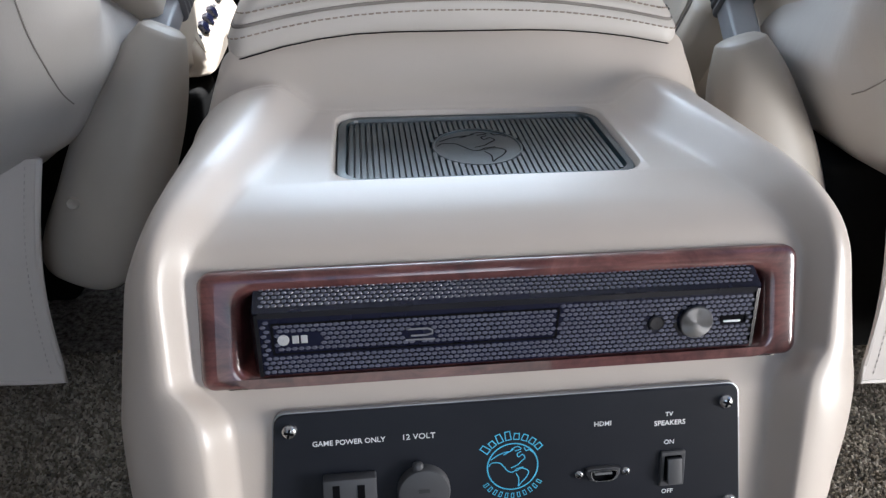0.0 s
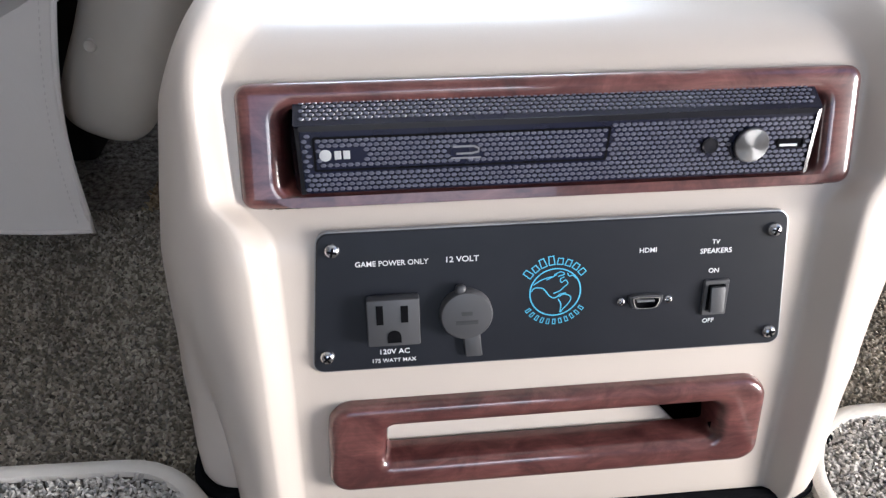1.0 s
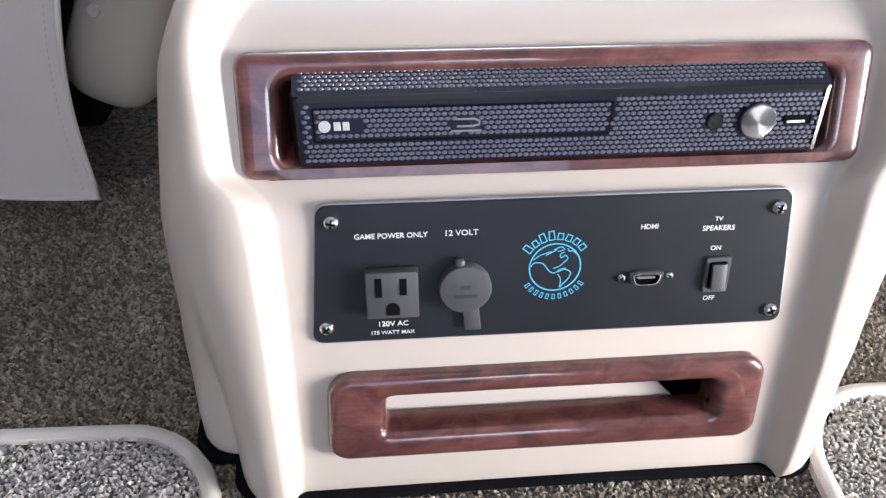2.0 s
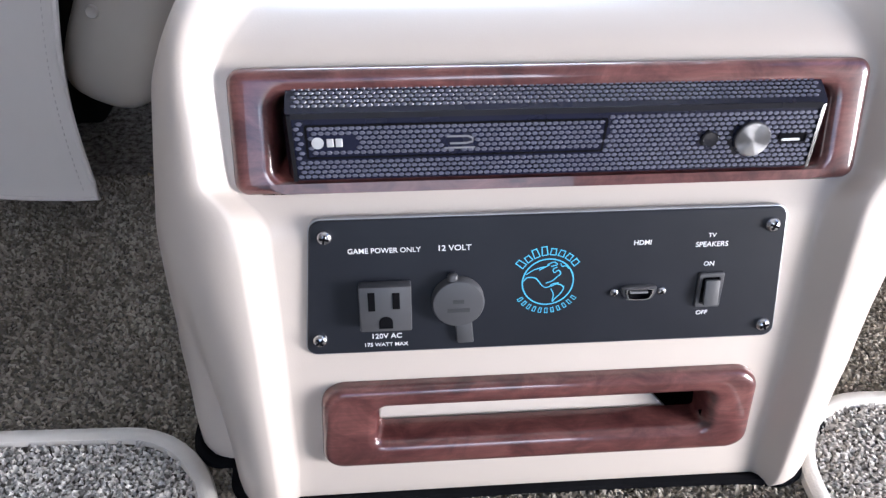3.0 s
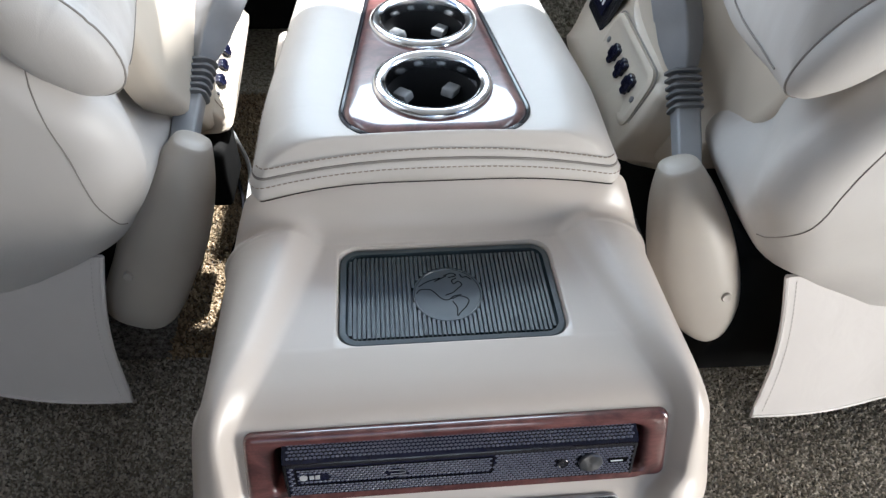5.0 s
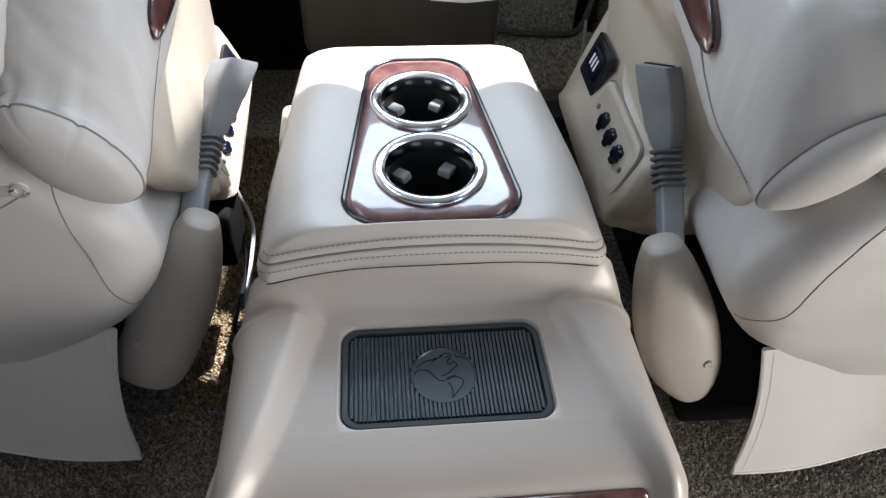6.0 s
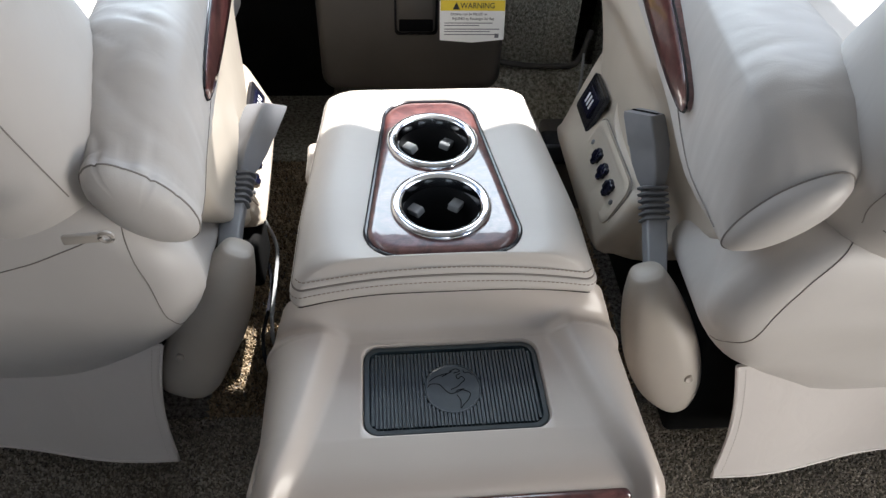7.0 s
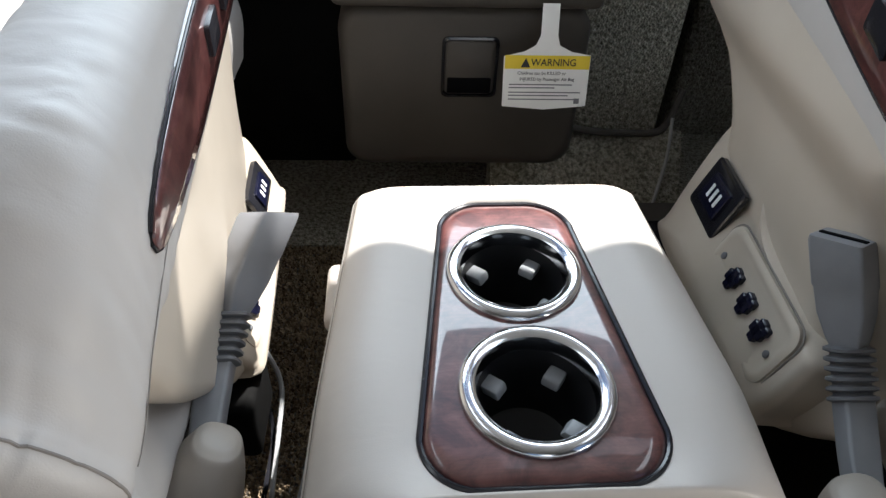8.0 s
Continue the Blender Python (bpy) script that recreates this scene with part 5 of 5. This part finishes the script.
    for t, w, dpt in ((0.0, 0.014, 0.010), (0.010, 0.0185, 0.017), (0.03, 0.022, 0.022), (0.15, 0.033, 0.030), (0.32, 0.043, 0.033), (0.50, 0.048, 0.034), (0.66, 0.047, 0.033)) + lower:
        c = q0.lerp(q1, t) + wd * (-0.006 + 0.010 * t * t)
        loop = []
        for i in range(28):
            a = 2 * math.pi * i / 28
            cc, ss = math.cos(a), math.sin(a)
            loop.append(M(*(c + wd * (slim * w * math.copysign(abs(cc) ** 0.8, cc)) + th * (dpt * math.copysign(abs(ss) ** 0.9, ss)))))
        secs.append(loop)
    pad = part("hinge_cover", stack(dense(secs, 3), True, True), PAD_PLASTIC, top, "smooth grey-beige plastic seat hinge cover", sharp=60)
    bc = q0.lerp(q1, 0.66) + wd * 0.018 + th * 0.0315
    part("cover_bolt", lathe([(0.0055, -0.003), (0.0055, 0.0015), (0.0045, 0.0028), (0.0025, 0.0022), (0.0001, 0.0020)], lambda a, b, h: M(*(bc + wd * a + ax * b + th * h)), 18), PAD_PLASTIC, pad)

    # skirt flap hanging behind the seat
    def flap(u, v, o):
        x = 0.338 + 0.46 * u + 0.016 * v * (1 - u) - 0.010 * math.sin(math.pi * v) * (1 - u) ** 3 * -1.0
        z = 0.240 - 0.195 * v + 0.012 * u * v
        y = 0.256 - 0.040 * v * (1 - 0.5 * u) + 0.02 * u - 0.006 * math.sin(u * 9) * v
        return M(x, y + o, z)

    nu, nv = 24, 12
    loops = []
    for o in (0.0, 0.004):
        loops.append([[flap(i / nu, j / nv, o) for i in range(nu + 1)] for j in range(nv + 1)])
    bm = bmesh.new()
    grids = [[[bm.verts.new(p) for p in row] for row in g] for g in loops]
    for g in grids:
        for j in range(nv):
            for i in range(nu):
                bm.faces.new((g[j][i], g[j][i + 1], g[j + 1][i + 1], g[j + 1][i]))
    rim = lambda g: [g[0][i] for i in range(nu)] + [g[j][nu] for j in range(nv)] + [g[nv][i] for i in range(nu, 0, -1)] + [g[j][0] for j in range(nv, 0, -1)]
    a, b = rim(grids[0]), rim(grids[1])
    for i in range(len(a)):
        bm.faces.new((a[i], a[(i + 1) % len(a)], b[(i + 1) % len(a)], b[i]))
    skirt = part("skirt", bm, SKIRT_VINYL, top, "light vinyl skirt flap with a stitched hem", sharp=50)
    part("hem", tube([Vector(flap(0, j / 12, 0.001)) for j in range(13)] + [Vector(flap(i / 24, 1, 0.001)) for i in range(1, 25)], 0.0026, 6), SKIRT_VINYL, skirt)
    bm = bmesh.new()
    for j in range(1, 34):
        p, q = Vector(flap(0.022, j / 35, -0.0003)), Vector(flap(0.022, (j + 0.5) / 35, -0.0003))
        tube([p, q], 0.00045, 5, bm)
    part("hem_stitching", bm, SKIRT_THREAD, skirt)

    if sx < 0:
        part("track_bracket", box(-0.288, -0.250, 0.478, 0.560, 0.150, 0.230, 0.008), DARK_VOID, top, "black steel bracket under the side shell")
    # seat base on the floor, in the dark under the shell
    part("seat_base", box(*sorted((sx * (0.325 if sx > 0 else 0.415), sx * 0.76)), (0.31 if sx > 0 else 0.40) + dy, 0.76 + dy, 0.0, 0.215, 0.01), DARK_VOID, top, "black steel seat pedestal")
    return top


seat(1, 0.0, "grey-cream leather captain's seat with beige side switches, beside the console")
seat(-1, 0.053, "grey-cream leather captain's seat with zipped back, sunlit side shell")

# zip pull on the left seat's back cover
zp = thing("zip_pull", "small metal zip pull on the seat back cover", "zip pull")
part("tab", box(-0.318, -0.287, 0.1945, 0.1990, 0.5205, 0.5295, 0.0018, 2, lambda x, y, z: (x, y, z + (x + 0.30) * 0.10)), PAD_PLASTIC, zp, "folded leather tab")
part("ring_pull", tube([(-0.2835 + 0.0048 * math.cos(k * 0.524), 0.1955, 0.5270 + 0.0045 * math.sin(k * 0.524)) for k in range(12)], 0.0021, 6, closed=True), PAD_PLASTIC, zp)

# ---- floor mats ----
def floor_mat(sx, edge_x, front_y, r, label):
    m = thing("floor_mat", label, "floor mat", None, "floor mats")
    far = 0.66
    def loop(inset, z):
        pts = [(q[0], q[1]) for q in rr(edge_x + inset, far - inset, -0.75 + inset, front_y - inset, r - inset, 10)]
        return [(sx * a, b, z) for a, b in pts]
    part("pile_backing", stack([loop(0.004, 0.001), loop(0.004, 0.0055)], True, True), FLOOR_CARPET, m, smooth=False)
    part("binding", stack([loop(0.001, 0.0005), loop(-0.001, 0.003), loop(0.0, 0.0075), loop(0.003, 0.0098), loop(0.007, 0.0102), loop(0.0105, 0.0092), loop(0.0125, 0.0060)]), BINDING, m, "sewn cream vinyl binding")
    return m, (sx, edge_x + 0.0125, far - 0.0125, -0.74, front_y - 0.0125, r - 0.0125)


mat_l, area_l = floor_mat(-1, 0.206, 0.058, 0.075, "grey speckled carpet floor mat with cream binding, behind the seat")
mat_r, area_r = floor_mat(1, 0.188, 0.071, 0.070, "grey speckled carpet floor mat with cream vinyl edge")

# ---- dashboard stack ahead ----
dash = thing("centre_stack", "dark grey plastic dashboard centre stack with a small compartment", "dashboard")
part("lower_face", stack([[(x, 0.955 + dd, z) for x, z in rr(-0.195 + g, 0.140 - g, 0.17 + g * 1.5, 0.418 - g, 0.035, 6)] for g, dd in ((0.0, 0.25), (0.0, 0.012), (0.006, 0.002), (0.014, 0.0))], False, True), DASH, dash, "smooth dark plastic lower face", sharp=50)
part("ledge", box(-0.20, 0.145, 0.935, 1.20, 0.424, 0.56, 0.012, 4), DASH, dash, "rounded ledge above the lower face")
part("compartment_frame", stack([[(x, 0.955 - o, z) for x, z in rr(-0.054 - g, 0.014 + g, 0.296 - g, 0.376 + g, 0.008, 4)] for g, o in ((0.004, -0.002), (0.004, 0.003), (0.001, 0.004), (0.0, 0.001))]), GLOSS_BLACK, dash)
part("compartment_door", stack([[(x, 0.955 - o, z) for x, z in rr(-0.052 + g, 0.012 - g, 0.298 + g, 0.374 - g, 0.007, 4)] for g, o in ((0.0, -0.002), (0.0, 0.002), (0.002, 0.0035))], False, True), DASH, dash, "small square compartment door")
# solid black block on the door in place of the recess's shadow
part("compartment_shadow", box(-0.050, 0.010, 0.9495, 0.9525, 0.299, 0.322, 0.002), SLOT, dash, "black block standing for the shadow in the finger recess")
tagged(part("dashboard", prism(-0.96, 0.96, [(0.950, 0.565), (0.945, 0.60), (1.02, 0.72), (1.12, 0.83), (1.24, 0.88), (1.60, 0.90), (1.60, 0.565)]), DASH, None, sharp=40), "dark grey dashboard under the windscreen", "dashboard", "", "structure")
slab("footwell_wall", 0.150, 0.305, 1.06, 1.12, 0.0, 0.56, DARK_CARPET, "dark carpeted footwell side of the engine cover", "wall", "structure", 0.012)
# driver footwell coloured near black to stand for the shade in it
slab("footwell_left", -0.80, -0.20, 1.20, 1.26, 0.0, 0.56, DARK_VOID, "driver footwell wall, its shade put into a near-black colour", "wall", "structure", 0.012)
slab("toe_board", 0.42, 0.96, 1.30, 1.36, 0.0, 0.56, DARK_CARPET, "dark carpeted toe board", "wall", "structure", 0.012)
slab("footwell_floor", -0.96, 0.96, 0.96, 1.60, 0.001, 0.006, DARK_CARPET, "dark brown carpet in the front footwell", "floor")
bm = bmesh.new()
hump = [[bm.verts.new((x, y, z)) for x in (0.03, 0.10, 0.18, 0.30, 0.345)] for y, z in ((0.90, 0.004), (0.94, 0.030), (0.99, 0.085), (1.03, 0.140), (1.056, 0.172), (1.058, 0.0))]
for r0, r1 in zip(hump, hump[1:]):
    for i in range(4):
        bm.faces.new((r0[i], r0[i + 1], r1[i + 1], r1[i]))
for i in (0, -1):
    bm.faces.new([row[i] for row in hump])
tagged(part("footwell_hump", bm, DARK_CARPET, None, "", sharp=50), "brown carpet rising over the tunnel in the footwell", "floor", "", "structure")
tagged(part("trim_cable", tube(spline([(0.15, 1.045, 0.185), (0.20, 1.046, 0.176), (0.26, 1.048, 0.172), (0.31, 1.05, 0.180), (0.335, 1.07, 0.24)], 8), 0.006, 8), DASH, None), "black cable along the footwell carpet edge", "cable")
wire = tagged(part("loose_wire", tube(spline([(0.322, 1.05, 0.20), (0.318, 1.02, 0.145), (0.302, 0.985, 0.095), (0.285, 0.95, 0.05), (0.280, 0.90, 0.012), (0.270, 0.86, 0.010)], 8), 0.0028, 8), WIRE, None), "thin grey wire hanging to the carpet", "cable")
rail = thing("seat_rail", "black seat rail end on the floor beside the console", "seat rail")
part("rail_bar", box(0.215, 0.33, 0.80, 0.90, 0.0, 0.150, 0.008), DASH, rail)
part("rail_cover", box(0.205, 0.35, 0.79, 0.84, 0.12, 0.165, 0.006), GLOSS_BLACK, rail)

# warning tag on its string
tag = thing("warning_tag", "white hanging card tag with a yellow warning band", "tag")
TG = slope(0.882, 0.320, 0.898, 0.3835)
TX = 0.0725


def tag_loop(o):
    pts = [(-0.0545, 0.0), (0.0, -0.004), (0.0545, 0.001), (0.0545, 0.066), (0.030, 0.070), (0.014, 0.078), (0.0105, 0.090), (0.0095, 0.128), (-0.0115, 0.128), (-0.0110, 0.090), (-0.016, 0.078), (-0.030, 0.070), (-0.0555, 0.064)]
    return [TG(TX + a, b, o) for a, b in pts]


part("card", stack([tag_loop(0.0), tag_loop(0.0008)], True, True), PAPER, tag, "white card", smooth=False)
tz = lambda a0, a1, b0, b1, o, m, n: part(n, stack([[TG(TX + a, b, q) for a, b in ((a0, b0), (a1, b0), (a1, b1), (a0, b1))] for q in (0.0006, o)], False, True), m, tag, smooth=False)
tz(-0.0540, 0.0540, 0.0485, 0.0655, 0.0010, YELLOW, "yellow_band")
lettering("printed_label", "WARNING", 0.0125, TG, TX + 0.008, 0.0565, 0.0013, INK, tag, 0.95)
part("warning_triangle", stack([[TG(TX + a, b, o) for a, b in ((-0.0335, 0.0505), (-0.0215, 0.0505), (-0.0275, 0.0625))] for o in (0.0008, 0.0013)], False, True), INK, tag, smooth=False)
lettering("printed_label", "Children can be KILLED or", 0.0056, TG, TX - 0.006, 0.0430, 0.0011, INK, tag, 1.0)
lettering("printed_label", "INJURED by Passenger Air Bag", 0.0056, TG, TX + 0.001, 0.0355, 0.0011, INK, tag, 1.0)
for b, a0, a1 in ((0.0285, -0.047, 0.034), (0.0245, -0.047, 0.012), (0.0185, -0.047, 0.046), (0.0145, -0.047, 0.030), (0.0095, -0.047, 0.040)):
    tz(a0, a1, b - 0.0007, b + 0.0007, 0.0010, DIM_PRINT, "text_bar")
tz(0.0385, 0.0455, 0.0040, 0.0110, 0.0010, DIM_PRINT, "text_bar")

# wires between the console and the left seat
for k, (pts, mt) in enumerate((([(-0.215, 0.62, 0.008), (-0.205, 0.56, 0.03), (-0.200, 0.50, 0.06), (-0.205, 0.44, 0.05), (-0.215, 0.38, 0.012), (-0.205, 0.30, 0.006)], WHITE_WIRE),
                               ([(-0.268, 0.61, 0.17), (-0.250, 0.590, 0.125), (-0.247, 0.53, 0.110), (-0.245, 0.46, 0.105), (-0.242, 0.432, 0.080), (-0.238, 0.455, 0.040), (-0.232, 0.51, 0.010), (-0.225, 0.60, 0.008)], WIRE),
                               ([(-0.272, 0.59, 0.13), (-0.258, 0.55, 0.09), (-0.254, 0.48, 0.10), (-0.250, 0.41, 0.12), (-0.246, 0.39, 0.085), (-0.240, 0.42, 0.03), (-0.232, 0.47, 0.008)], GLOSS_BLACK))):
    tagged(part("loose_wire", tube(spline(pts, 8), 0.0030, 7), mt, None), "thin loose wire on the carpet beside the seat", "cable")


# ---- carpet pile: short yarn tufts on the floor and the mats ----
def tufts(name, spots, height, width, z, material, parent, label):
    rng = np.random.default_rng(7)
    n = len(spots)
    a = rng.uniform(0, 2 * np.pi, n)
    h = height * rng.uniform(0.6, 1.25, n)
    w = width * rng.uniform(0.7, 1.25, n)
    lean = rng.normal(0, 0.45, (n, 2)) * h[:, None]
    v = np.zeros((n, 6, 3))
    for k in range(3):
        ang = a + k * 2 * np.pi / 3
        v[:, k, 0], v[:, k, 1], v[:, k, 2] = spots[:, 0] + w * np.cos(ang), spots[:, 1] + w * np.sin(ang), z
        v[:, 3 + k, 0] = spots[:, 0] + lean[:, 0] + 0.72 * w * np.cos(ang + 0.5)
        v[:, 3 + k, 1] = spots[:, 1] + lean[:, 1] + 0.72 * w * np.sin(ang + 0.5)
        v[:, 3 + k, 2] = z + h * (1.0 if k else 0.8)
    base = (np.arange(n) * 6)[:, None]
    quads = np.concatenate([base + np.array([k, (k + 1) % 3, 3 + (k + 1) % 3, 3 + k]) for k in range(3)])
    faces = quads.tolist() + (base + np.array([3, 4, 5])).tolist()
    ob = mesh_part(name, v.reshape(-1, 3).tolist(), faces, material, parent, label)
    return tagged(ob, kind="stuff")


def scatter(x0, x1, y0, y1, gap, keep):
    rng = np.random.default_rng(3)
    gx, gy = np.meshgrid(np.arange(x0, x1, gap), np.arange(y0, y1, gap))
    p = np.stack([gx.ravel(), gy.ravel()], axis=1)
    p += rng.uniform(-gap * 0.5, gap * 0.5, p.shape)
    return p[keep(p)]


def rounded(p, x0, x1, y0, y1, r):
    dx = np.maximum(np.maximum(x0 + r - p[:, 0], p[:, 0] - x1 + r), 0)
    dy = np.maximum(np.maximum(y0 + r - p[:, 1], p[:, 1] - y1 + r), 0)
    return (p[:, 0] > x0) & (p[:, 0] < x1) & (p[:, 1] > y0) & (p[:, 1] < y1) & (dx ** 2 + dy ** 2 < r * r)


def bare(p):
    q = np.stack([abs(p[:, 0]), p[:, 1]], axis=1)
    covered = rounded(p, -0.66, -0.205, -0.76, 0.059, 0.075) | rounded(p, 0.187, 0.66, -0.76, 0.072, 0.07)
    body = (q[:, 0] < 0.165) & (p[:, 1] > 0.02)
    return ~covered & ~body


pile = tufts("carpet_pile", scatter(-0.62, 0.66, -0.06, 0.36, 0.0027, bare), 0.0032, 0.0018, 0.0, TUFT, None, "")
tagged(pile, "short speckled grey-brown carpet pile on the van floor", "carpet", "", "stuff")
front_pile = tufts("carpet_pile", np.concatenate([scatter(-0.34, -0.15, 0.36, 0.98, 0.0032, bare), scatter(0.14, 0.30, 0.36, 0.98, 0.0036, bare), scatter(-0.15, 0.14, 0.66, 0.98, 0.0036, lambda p: p[:, 1] > 0)]), 0.0055, 0.0021, 0.0, FRONT_TUFT, None, "")
tagged(front_pile, "speckled brown carpet pile between the seats and the console", "carpet", "", "stuff")
for thing_mat, (sx, ax0, ax1, ay0, ay1, rad) in ((mat_l, area_l), (mat_r, area_r)):
    lo, hi = sorted((sx * ax0, sx * ax1))
    tufts("carpet_surface", scatter(lo, hi, -0.10, ay1, 0.0027, lambda p: rounded(p, lo, hi, ay0, ay1, rad)), 0.0030, 0.0018, 0.0055, MAT_TUFT, thing_mat, "grey speckled pile")
